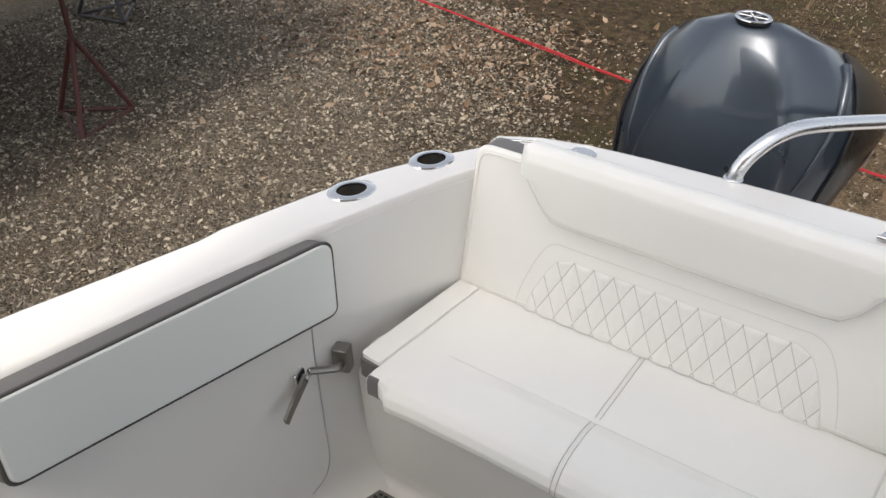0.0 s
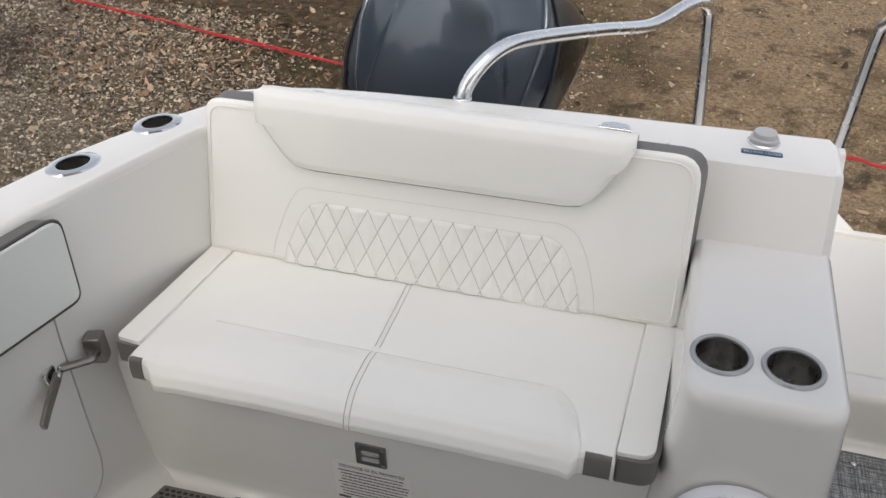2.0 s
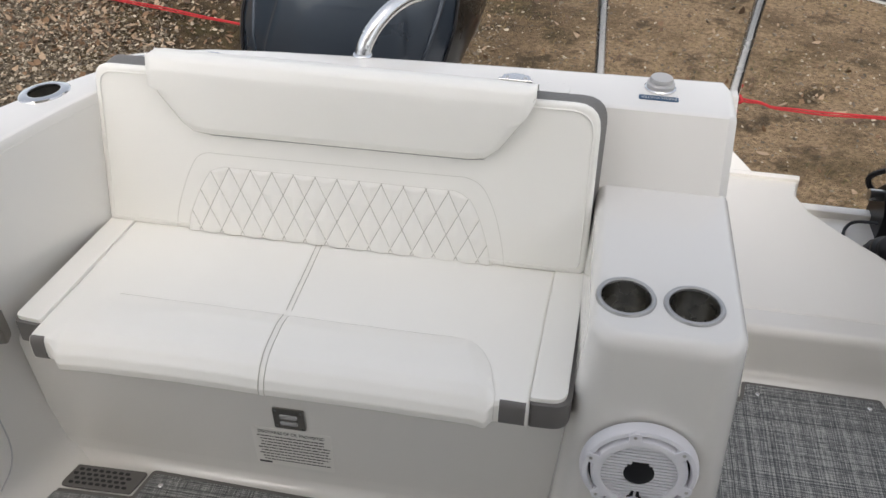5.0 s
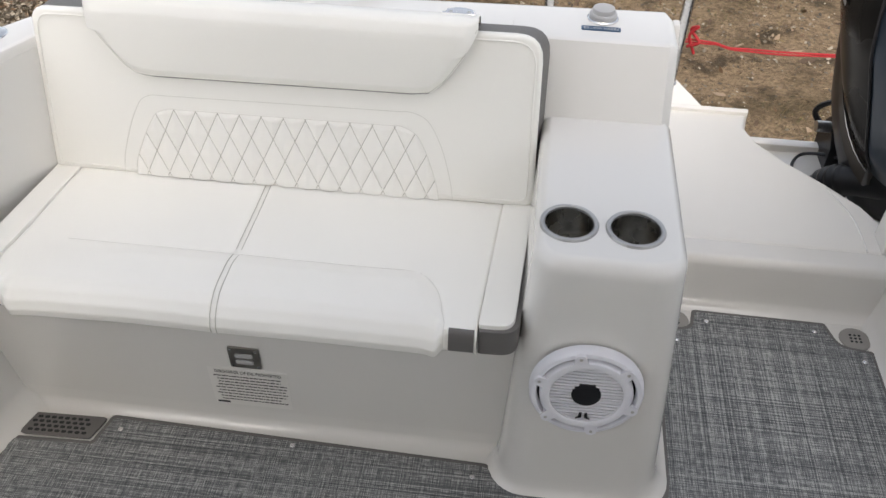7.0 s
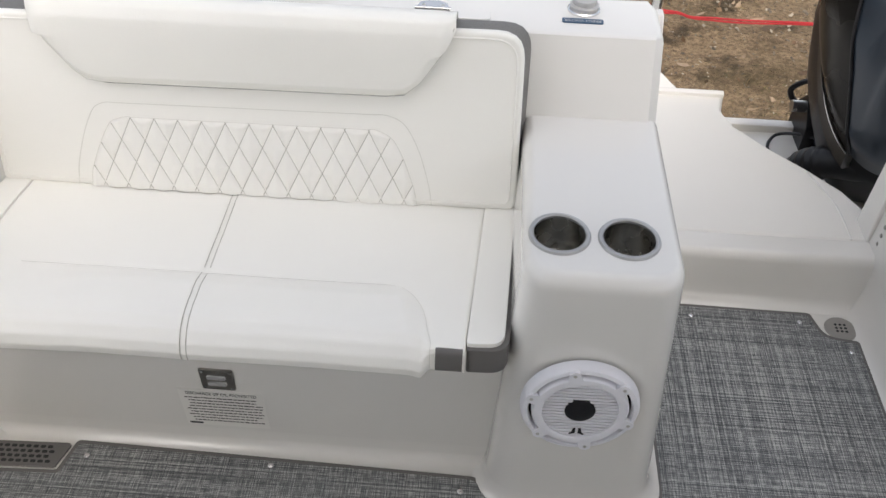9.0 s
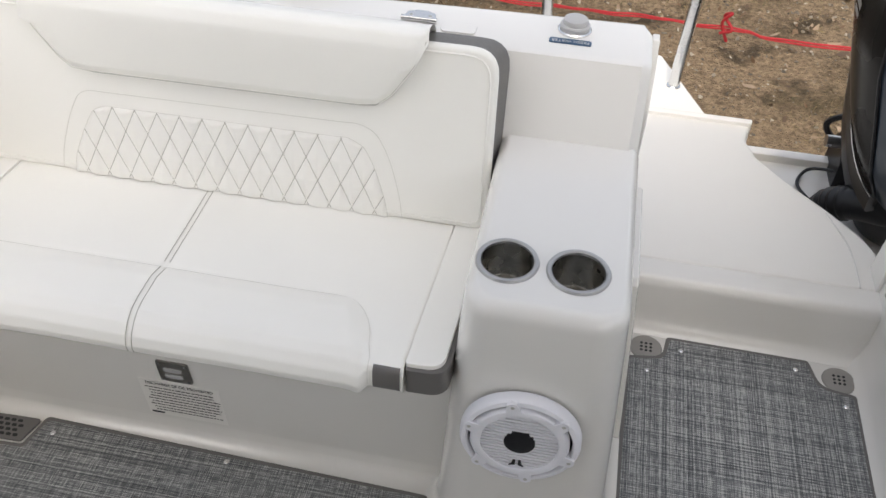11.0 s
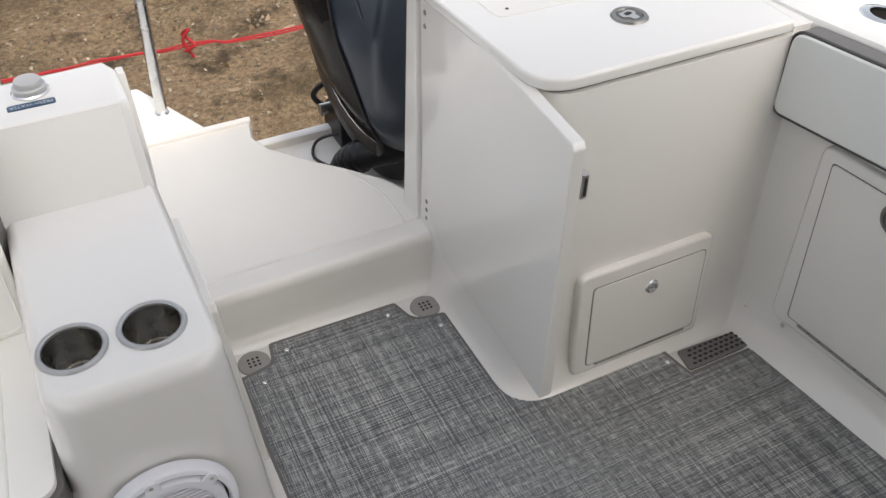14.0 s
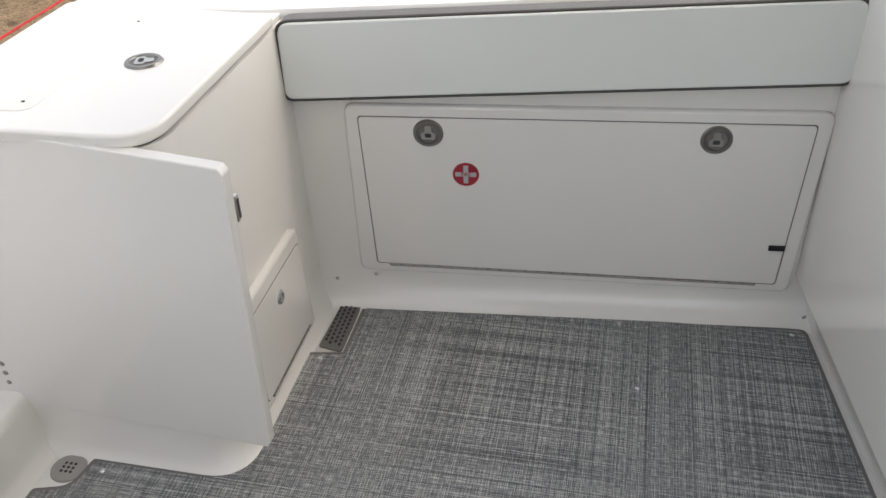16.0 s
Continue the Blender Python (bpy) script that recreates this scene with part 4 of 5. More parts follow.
def sb(y):
    return along(INNER, y) + 0.005
wall_pad("coaming_bolster", ((sb(0.695), 0.695), (sb(0.12) + 0.0, 0.06)), (1, 0.25), 0.506, 0.682, 0.031, "long pale vinyl coaming bolster with grey edge under the gunwale")
wall_pad("coaming_bolster", ((port_x(-0.30) - 0.002, -0.30), (port_x(0.86) - 0.002, 0.86)), (-1, -0.099), 0.556, 0.727, 0.034, "long pale vinyl coaming bolster with grey top edge", (sheer(-0.30), sheer(0.86)))

# ---- side door latch on the starboard wall ----
lx = lining(0.585, 0.41)
lat = thing("door_latch", (lx, 0.585, 0.41), "steel lever latch and keeper on the side door", "latch")
LA = facing((lx + 0.004, 0.617, 0.394), (1, 0.25, 0.08))
bm = prism(round_poly([(-0.032, -0.013), (0.028, -0.013), (0.028, 0.013), (-0.032, 0.013)], 0.006), -0.002, 0.006, "z", 0.0015)
bm.transform(LA)
part("base_plate", bm, STEEL, lat)
bm = prism(round_poly([(-0.024, -0.008), (0.022, -0.008), (0.022, 0.008), (-0.024, 0.008)], 0.003), 0.0055, 0.0068, "z")
bm.transform(LA)
part("slot", bm, BLACK, lat)
for dx in (-0.010, 0.012):
    part("pivot", lathe([(0.008, 0.005), (0.008, 0.018), (0.0055, 0.021), (0.0, 0.021)], LA @ Matrix.Translation((dx, -0.006, 0)), 14), STEEL, lat)
kp = facing((lining(0.690, 0.40) + 0.004, 0.690, 0.396), (1, 0.3, 0.05))
arm = [LA @ Vector((0.006, -0.004, 0.016)), kp @ Vector((-0.03, -0.006, 0.02)), kp @ Vector((0.0, -0.004, 0.022))]
part("latch_arm", tube(filleted(arm, 0.01), 0.008, 8), LATCHST, lat)
bm = prism(round_poly([(-0.012, 0.004), (-0.075, -0.018), (-0.108, -0.034), (-0.104, -0.052), (-0.068, -0.038), (0.008, -0.012)], 0.004), 0.010, 0.018, "z", 0.0015)
bm.transform(LA)
part("lever", bm, LATCHST, lat, "flat steel lever")
bm = prism(round_poly([(-0.016, -0.034), (0.016, -0.034), (0.016, 0.028), (-0.016, 0.028)], [0.01, 0.01, 0.004, 0.004]), 0.0, 0.034, "z", 0.003)
bm.transform(kp)
part("keeper", bm, LATCHST, lat, "chunky steel keeper")
# seam of the side door
seam = [(lining(y, z) + 0.0012, y, z) for y, z in ((0.655, 0.52), (0.648, 0.44), (0.645, 0.36), (0.640, 0.24), (0.636, 0.14), (0.618, 0.09), (0.58, 0.06))]
structure("door_seam", tube(smooth_line(seam), 0.0016, 6), GREYP, "thin seam of the closed side door", "trim")

# ---- floor mat ----
def inset(poly, d):
    """The polygon drawn in by d on every side."""
    k = len(poly)
    s = 1 if sum(poly[i][0] * poly[(i + 1) % k][1] - poly[(i + 1) % k][0] * poly[i][1] for i in range(k)) > 0 else -1
    out = []
    for i in range(k):
        p, a, b = Vector(poly[i]), Vector(poly[i - 1]), Vector(poly[(i + 1) % k])
        d1, d2 = (p - a).normalized(), (b - p).normalized()
        n1 = Vector((-d1.y, d1.x)) * s
        m = (n1 + Vector((-d2.y, d2.x)) * s).normalized()
        out.append(tuple(p + m * d / max(0.35, m.dot(n1))))
    return out


def mat_piece(poly, radii, label):
    m = thing("floor_mat", (poly[0][0], poly[0][1], -0.004), label, "floor mat")
    for name, p, lo, hi, mat, lab in (("binding", poly, -0.0045, -0.0006, GREYV, "grey bound edge"), ("weave", inset(poly, 0.008), -0.003, 0.0, WEAVE, "grey woven vinyl face")):
        bm = prism(round_poly(p, radii), lo, hi, "z")
        bmesh.ops.triangulate(bm, faces=[f for f in bm.faces if len(f.verts) > 4])
        part(name, bm, mat, m, lab, smooth=0)
    return m


DIV = 1.132
mat_a = mat_piece([(-0.055, -1.4), (DIV, -1.4), (DIV, 0.648), (0.985, 0.652), (0.935, 0.708), (0.135, 0.727), (0.118, 0.655), (-0.055, 0.648)], [0, 0, 0.006, 0.04, 0.03, 0.012, 0.008, 0.01], "grey woven vinyl floor mat with bound edge by the bench")
mat_b = mat_piece([(DIV + 0.003, -1.4), (1.5, -1.4), (1.5, -0.475), (2.47, -0.335), (2.408, 0.728), (2.202, 0.728), (2.188, 0.812), (1.798, 0.818), (1.798, 1.140), (1.722, 1.152), (1.702, 1.222), (1.388, 1.226), (1.378, 1.165), (1.298, 1.152), (1.288, 0.648), (DIV + 0.003, 0.648)],
                  [0, 0, 0.01, 0.02, 0.012, 0.006, 0.01, 0.10, 0.012, 0.04, 0.01, 0.01, 0.03, 0.01, 0.06, 0.006], "grey woven vinyl floor mat running through the door passage")
SNAP = lathe([(0.0, 0.0022), (0.003, 0.0020), (0.0055, 0.0008), (0.006, 0.0)], None, 14)
snap_me = mesh_of("snap", SNAP, STEEL)
for mt, spots in ((mat_a, ((0.165, 0.692), (0.53, 0.700), (0.905, 0.672), (1.108, 0.615))), (mat_b, ((1.345, 1.118), (1.42, 1.19), (1.672, 1.19), (1.770, 1.105), (2.175, 0.775), (2.385, 0.695), (2.42, 0.10), (2.445, -0.30), (1.158, 0.615), (2.2, 0.05)))):
    for x, y in spots:
        o = new("snap", snap_me)
        o.parent, o.matrix_parent_inverse = mt, BASE[mt]
        o.matrix_basis = Matrix.Translation((x, y, 0.0))


def drain_cover(x, y):
    d = thing("drain", (x, y, -0.004), "round grey drain cover in the cockpit sole", "drain", "floor drains")
    M = Matrix.Translation((x, y, -0.0048))
    part("cover", lathe([(0.0, 0.004), (0.033, 0.004), (0.036, 0.0025), (0.037, 0.0)], M, 32), DRAIN, d)
    for i in range(3):
        for j in range(3):
            part("hole", lathe([(0.0, 0.0046), (0.0034, 0.0046), (0.0034, 0.0035)], M @ Matrix.Translation(((i - 1) * 0.0105, (j - 1) * 0.0105, 0)), 8), RUBBER, d)


drain_cover(1.342, 1.186)
drain_cover(1.765, 1.180)


def grate(corners, label):
    """A perforated tread over a deck drain; corners run round it."""
    c = Vector((sum(p[0] for p in corners) / 4, sum(p[1] for p in corners) / 4))
    g = thing("drain_grate", (c.x, c.y, -0.004), label, "grate")
    part("plate", prism(round_poly(corners, 0.008), -0.0045, 0.0005, "z", 0.001, 1), GREYV, g)
    a, b, d = Vector(corners[0]), Vector(corners[1]), Vector(corners[3])
    u, v = b - a, d - a
    nu, nv = max(3, int(u.length / 0.0165)), max(2, int(v.length / 0.0125))
    for j in range(nv):
        for i in range(nu - (j % 2)):
            p = a + u * (0.07 + 0.86 * (i + 0.5 + 0.5 * (j % 2)) / nu) + v * (0.10 + 0.8 * (j + 0.5) / nv)
            o = new("hole", HOLE_ME)
            o.parent, o.matrix_parent_inverse = g, BASE[g]
            o.matrix_basis = Matrix.Translation((p.x, p.y, 0.0006)) @ Matrix.Rotation(math.atan2(u.y, u.x), 4, "Z")
    return g


hb = prism(round_poly([(-0.0052, -0.0034), (0.0052, -0.0034), (0.0052, 0.0034), (-0.0052, 0.0034)], 0.0032, 3), -0.001, 0.0004, "z")
HOLE_ME = mesh_of("hole", hb, RUBBER, 0)
grate([(-0.038, 0.655), (0.112, 0.660), (0.128, 0.718), (-0.038, 0.712)], "grey perforated drain grate at the seat base")
grate([(2.204, 0.732), (2.399, 0.734), (2.389, 0.784), (2.213, 0.792)], "grey perforated drain grate at the cabinet foot")

# ---- cabinet with a lid, port quarter ----
cab = thing("cabinet", (2.1, 1.1, 0.0), "off-white moulded cabinet with hinged lid and small hatch", "cabinet")


def cab_plan(dx, dy, r):
    return round_poly([(1.848 + dx, 0.838 + dy), (2.46, 0.838 + dy), (2.46, 1.343), (1.848 + dx, 1.343)], [r, 0, 0, 0.004], 8)


secs = []
for z, dx, dy, r in ((-0.005, -0.058, -0.040, 0.10), (0.004, -0.045, -0.028, 0.09), (0.02, -0.034, -0.012, 0.08), (0.055, -0.024, 0.002, 0.07), (0.10, -0.020, 0.007, 0.06), (0.40, -0.010, 0.016, 0.06), (0.66, -0.004, 0.022, 0.07), (0.7155, -0.004, 0.023, 0.075)):
    secs.append([(x, y, z) for x, y in cab_plan(dx, dy, r)])
body = part("body", loft(secs), GEL, cab)
lidp = round_poly([(1.830, 0.862), (2.382, 0.862), (2.405, 1.340), (1.815, 1.340)], [0.085, 0.012, 0.03, 0.03], 8)
part("gasket", prism(round_poly([(1.842, 0.872), (2.375, 0.872), (2.375, 1.33), (1.842, 1.33)], [0.07, 0.01, 0.02, 0.02], 8), 0.710, 0.7215, "z"), RUBBER, cab, "dark gasket")
lid = part("lid", prism(lidp, 0.720, 0.746, "z", 0.007, 3), GEL, cab, "glossy off-white lid")
part("lid_panel", prism(round_poly([(1.885, 1.105), (2.33, 1.115), (2.33, 1.295), (1.885, 1.295)], 0.03), 0.7455, 0.7472, "z", 0.001, 1), NONSKID, lid, "raised non-skid panel")
part("ledge", prism([(2.387, 0.868), (2.47, 0.868), (2.47, 1.344), (2.412, 1.344), (2.409, 1.342)], 0.66, 0.728, "z", 0.006), GEL, cab)


def flush_latch(M, parent, r=0.034):
    """A round flush pull with a folding ring."""
    # dark reflections in the ring are put into its steel colour
    l = part("pull_latch", lathe([(0.0, 0.0012), (r * 0.68, 0.0012), (r * 0.72, 0.004), (r * 0.92, 0.0042), (r, 0.0)], M, 32), LATCHST, parent, "round steel pull latch")
    part("recess", lathe([(0.0, 0.0016), (r * 0.68, 0.0016), (r * 0.68, 0.0010)], M, 28), GREYV, l, "dark recess")
    bm = prism(round_poly([(-r * 0.42, -r * 0.42), (r * 0.42, -r * 0.42), (r * 0.50, r * 0.0), (r * 0.24, r * 0.15), (r * 0.2, r * 0.55), (-r * 0.2, r * 0.55), (-r * 0.24, r * 0.15), (-r * 0.5, 0.0)], r * 0.12), 0.0014, 0.0042, "z", 0.0008)
    bm.transform(M)
    part("handle", bm, BRUSHED, l)
    bm = prism(round_poly([(-r * 0.22, -r * 0.26), (r * 0.22, -r * 0.26), (r * 0.22, r * 0.02), (-r * 0.22, r * 0.02)], r * 0.1), 0.0042, 0.0047, "z")
    bm.transform(M)
    part("thumb_hole", bm, RUBBER, l)
    return l


flush_latch(facing((2.110, 1.010, 0.746), (0, 0, 1), (0.3, -1, 0)), lid, 0.036)
for hx, hy in ((1.913, 1.270), (1.920, 1.135), (2.30, 1.12)):
    part("screw_hole", lathe([(0.0, 0.0008), (0.0035, 0.0008), (0.0035, 0.0)], Matrix.Translation((hx, hy, 0.7472)), 10), RUBBER, lid)
# small hatch in the front
HF = facing((2.130, 0.843, 0.150), (0, -1, 0.05))
bm = prism(round_poly([(-0.185, -0.137), (0.155, -0.137), (0.155, 0.140), (-0.185, 0.140)], 0.02), -0.012, 0.016, "z", 0.008, 3)
bm.transform(HF)
hfr = part("hatch_frame", bm, GEL, cab)
bm = prism(round_poly([(-0.152, -0.116), (0.139, -0.116), (0.139, 0.106), (-0.152, 0.106)], 0.012), 0.010, 0.0168, "z")
bm.transform(HF)
part("hatch_gap", bm, GREYV, cab, "dark gap round the hatch", smooth=0)
bm = prism(round_poly([(-0.150, -0.114), (0.137, -0.114), (0.137, 0.104), (-0.150, 0.104)], 0.012), 0.012, 0.0182, "z", 0.0015)
bm.transform(HF)
hd = part("hatch_door", bm, GEL, cab)
part("knob", lathe([(0.0, 0.0225), (0.004, 0.0205), (0.011, 0.0235), (0.0155, 0.0215), (0.017, 0.018)], HF @ Matrix.Translation((0.0, 0.055, 0)), 20), STEEL, hd, "small chrome lock knob")


def piano_hinge(M, a, b, parent, step=0.022):
    """A row of knuckles on a dark pin, from a to b in M's plane."""
    a, b = Vector((*a, 0.018)), Vector((*b, 0.018))
    pin = part("hinge", tube([M @ a, M @ b], 0.0022, 6), RUBBER, parent, "long thin piano hinge")
    k = int((b - a).length / step)
    for i in range(k):
        p, q = a.lerp(b, (i + 0.05) / k), a.lerp(b, (i + 0.95) / k)
        part("knuckle", tube([M @ p, M @ q], 0.0034, 8), LATCHST, pin)


piano_hinge(HF, (-0.128, -0.116), (0.115, -0.116), hd)

# ---- open transom door ----
door = thing("transom_door", (1.838, 1.33, 0.10), "glossy off-white transom door standing open on its hinge", "door")
# plan: hinge at the aft end
dpoly = [(1.330, 0.105), (0.752, 0.088), (0.746, 0.100), (0.735, 0.698), (0.742, 0.710), (1.318, 0.752), (1.331, 0.745)]
bm = prism(dpoly, 1.808, 1.834, "x", 0.0035, 2)
hang = Matrix(((1, 0.030, 0, -0.0162), (0, 1, 0, 0), (0, 0, 1, 0), (0, 0, 0, 1)))
bm.transform(hang)
leaf = part("leaf", bm, GEL, door)
for z in (0.155, 0.180, 0.205, 0.655, 0.685, 0.715):
    part("bolt", lathe([(0.0, 0.0026), (0.004, 0.0022), (0.0062, 0.0)], facing((1.8305, 1.306, z), (-1, 0, 0)), 12), LATCHST, leaf)
bm = box(1.840, 1.853, 0.735, 0.765, 0.595, 0.645, 0.003)
strike = part("latch_strike", bm, BRUSHED, leaf, "steel door latch")
part("latch_slot", box(1.844, 1.849, 0.7338, 0.7352, 0.602, 0.638), RUBBER, strike, smooth=0)
post = prism(round_poly([(1.822, 1.338), (1.872, 1.338), (1.888, 1.43), (1.822, 1.425)], 0.01), 0.125, 0.705, "z", 0.008, 2, taper=round_poly([(1.826, 1.340), (1.864, 1.340), (1.866, 1.390), (1.826, 1.388)], 0.01))
structure("door_jamb_port", post, GEL, "off-white moulded door post", "door jamb")
structure("wall_aft_port", prism(round_poly([(1.855, 1.345), (2.62, 1.345), (2.62, 1.40), (1.855, 1.40)], 0.005), -0.1, 0.66, "z", 0.006), GEL, "off-white moulded wall behind the cabinet", "boat side")

# ---- side storage hatch, port ----
nrm = Vector((-1, -0.099, 0)).normalized()
yc = 0.235
SH = facing((port_x(yc), yc, 0.312), nrm)
hatch = thing("storage_hatch", (port_x(yc), yc, 0.10), "wide off-white side storage hatch with two round steel latches", "storage hatch")
bm = prism(round_poly([(-0.505, -0.222), (0.520, -0.240), (0.535, 0.228), (-0.510, 0.225)], 0.025), -0.01, 0.014, "z", 0.008, 3)
bm.transform(SH)
part("frame", bm, GEL, hatch)
bm = prism(round_poly([(-0.462, -0.198), (0.487, -0.216), (0.502, 0.202), (-0.480, 0.200)], 0.010), 0.008, 0.0148, "z")
bm.transform(SH)
part("gap", bm, GREYV, hatch, "dark gap round the hatch door", smooth=0)
bm = prism(round_poly([(-0.4595, -0.1955), (0.4845, -0.2135), (0.4995, 0.1995), (-0.4775, 0.1975)], 0.010), 0.010, 0.0162, "z", 0.0015)
bm.transform(SH)
hdoor = part("door", bm, GEL, hatch)
flush_latch(SH @ Matrix.Translation((-0.322, 0.162, 0.0162)), hdoor)
flush_latch(SH @ Matrix.Translation((0.298, 0.162, 0.0162)), hdoor)
piano_hinge(SH, (-0.43, -0.1985), (0.44, -0.215), hdoor, 0.03)
bm = box(0.452, 0.489, -0.117, -0.103, 0.0160, 0.021, 0.002)
bm.transform(SH)
part("catch", bm, BLACK, hdoor)
SK = SH @ Matrix.Translation((-0.240, 0.060, 0.0166))
sticker = part("sticker", lathe([(0.0, 0.0006), (0.030, 0.0006), (0.030, 0.0)], SK, 36), REDST, hdoor, "round red fire extinguisher sticker with a white cross")
bm = box(-0.0055, 0.0055, -0.023, 0.023, 0.0007, 0.0010)
box(-0.024, -0.0057, -0.0055, 0.0055, 0.0007, 0.0010, bm=bm)
box(0.0057, 0.024, -0.0055, 0.0055, 0.0007, 0.0010, bm=bm)
bm.transform(SK)
part("cross", bm, GREYP, sticker, smooth=0)
writing("FIRE", SK @ Matrix.Translation((0, 0, 0.0013)), 0.014, REDST, sticker, squash=0.9)
for p in ((port_x(0.80) - 0.008, 0.80, 0.055), (port_x(0.70) - 0.008, 0.70, 0.075), (2.42, -0.31, 0.075)):
    s = thing("screw", p, "small steel screw in the off-white moulding", "screw")
    part("head", lathe([(0.0, 0.002), (0.004, 0.0018), (0.0055, 0.0)], facing(p, nrm), 10), BRUSHED, s)

# ---- rails beside the engines ----
def grab_rail(pts, foot):
    g = thing("grab_rail", foot, "bent polished aluminium grab rail beside an outboard engine", "grab rail", "grab rails")
    part("tube", tube(smooth_line(pts, 6), 0.0165, 14), ALU, g)
    for p in (pts[0], pts[-1]):
        part("flange", lathe([(0.0, 0.005), (0.017, 0.005), (0.020, 0.003), (0.021, 0.0)], Matrix.Translation(p), 20), ALU, g)


grab_rail([(0.472, 1.297, 0.714), (0.478, 1.307, 0.738), (0.495, 1.335, 0.768), (0.525, 1.383, 0.792), (0.572, 1.455, 0.795), (0.70, 1.66, 0.755), (0.80, 1.815, 0.718), (0.845, 1.885, 0.716), (0.888, 1.955, 0.728), (0.925, 2.012, 0.727), (0.952, 2.055, 0.70), (0.962, 2.078, 0.64), (0.985, 2.105, 0.34), (1.0, 2.115, 0.112)], (0.472, 1.297, 0.714))
grab_rail([(1.842, 1.372, 0.690), (1.843, 1.385, 0.715), (1.833, 1.415, 0.752), (1.805, 1.463, 0.785), (1.753, 1.544, 0.790), (1.60, 1.79, 0.742), (1.53, 1.90, 0.722), (1.485, 1.965, 0.728), (1.435, 2.03, 0.732), (1.402, 2.072, 0.70), (1.392, 2.095, 0.64), (1.384, 2.12, 0.34), (1.38, 2.135, 0.112)], (1.842, 1.372, 0.690))

# ---- outboard engines ----
def outboard(cx):
    """An upright outboard: cowl, side panels, lower pan, bracket, leg and rigging tube."""
    e = thing("outboard_engine", (cx, 1.95, -0.5), "large blue-grey metallic outboard engine with dark side panels", "outboard engine", "outboard engines")

    def ring(z, hw, y0, y1, p=2.6, n=44, tip=0.0):
        out = []
        cy, hy = (y0 + y1) / 2, (y1 - y0) / 2
        for j in range(n):
            t = 2 * math.pi * j / n
            c, s = math.cos(t), math.sin(t)
            out.append((cx + hw * math.copysign(abs(c) ** (2 / p), c), cy + hy * math.copysign(abs(s) ** (2 / p), s), z + tip * math.copysign(abs(s) ** (2 / p), s)))
        return out
    cowl_rows = [(0.40, 0.225, 1.62, 2.10, 2.5, 0.29), (0.46, 0.266, 1.57, 2.15, 2.5, 0.27), (0.53, 0.288, 1.545, 2.19, 2.45, 0.22), (0.60, 0.310, 1.535, 2.22, 2.4, 0.16), (0.67, 0.312, 1.54, 2.24, 2.35, 0.10), (0.74, 0.290, 1.56, 2.24, 2.3, 0.05), (0.80, 0.246, 1.595, 2.21, 2.25, 0.0), (0.845, 0.19, 1.64, 2.15, 2.2, -0.03), (0.868, 0.12, 1.68, 2.05, 2.1, -0.035), (0.874, 0.04, 1.74, 1.92, 2.0, -0.02)]

    def lean_x(z):
        t = min(1.0, max(0.0, (z - 0.45) / 0.3))
        return 0.028 * t * t * (3 - 2 * t)

    def droop(p):
        """The crown falls away towards the stern."""
        t = min(1.0, max(0.0, (p[2] - 0.45) / 0.3))
        return Vector((p[0] + lean_x(p[2]), p[1], p[2] - 0.33 * max(0.0, p[1] - 1.70) * t * t * (3 - 2 * t)))
    bm = loft([[droop(q) for q in ring(z, hw, y0, y1, p, 132, tip)] for z, hw, y0, y1, p, tip in cowl_rows])
    bmesh.ops.subdivide_edges(bm, edges=bm.edges[:], cuts=1, use_grid_fill=True, smooth=1.0)
    cowl = part("cowl", bm, COWL, e, "glossy blue-grey metallic cowl", smooth=70)
    for v in cowl.data.vertices:
        if v.co.y < 1.86 and v.co.z > 0.3:
            u = min(1.0, max(0.0, (v.co.z - 0.42) / 0.45))
            gap = 0.172 - 0.115 * u ** 2.6
            off = abs(v.co.x - cx - lean_x(v.co.z)) - gap
            h = math.exp(-(off / (0.010 if off > 0 else 0.030)) ** 2)
            fade = min(1.0, (1.86 - v.co.y) / 0.10)
            v.co += v.normal * 0.011 * h * fade * min(1.0, max(0.0, (0.86 - v.co.z) / 0.10))
    for s in (-1, 1):
        # dark side panel
        rows = []
        for z, hw, y0, y1, p, tip in cowl_rows[:8]:
            rows.append((z, hw + 0.006, y0, y1, p, tip))

        def skin(u, v):
            zz = u * (len(rows) - 1)
            i = min(int(zz), len(rows) - 2)
            t = zz - i
            z, hw, y0, y1, p, tip = [rows[i][k] * (1 - t) + rows[i + 1][k] * t for k in range(6)]
            f0, f1 = 0.20 + 0.20 * u, 0.97
            a = -math.pi / 2 + math.pi * (f0 + (f1 - f0) * v)
            c, sn = math.cos(a), math.sin(a)
            return droop((cx + s * hw * abs(c) ** (2 / p), (y0 + y1) / 2 + (y1 - y0) / 2 * math.copysign(abs(sn) ** (2 / p), sn), z + tip * math.copysign(abs(sn) ** (2 / p), sn)))
        pn = part("side_panel", grid(24, 20, skin), PANEL, cowl, "dark grey side panel", smooth=70)
        edge = [skin(i / 24, 0.0) for i in range(25)]
        part("panel_seam", tube(edge, 0.004, 8), BLACK, pn)
        low = [skin(0.0, i / 20) + Vector((0, 0, -0.004)) for i in range(21)]
        band = []
        for p in low:
            out = Vector((p.x - cx, 0.4 * (p.y - 1.85), 0)).normalized()
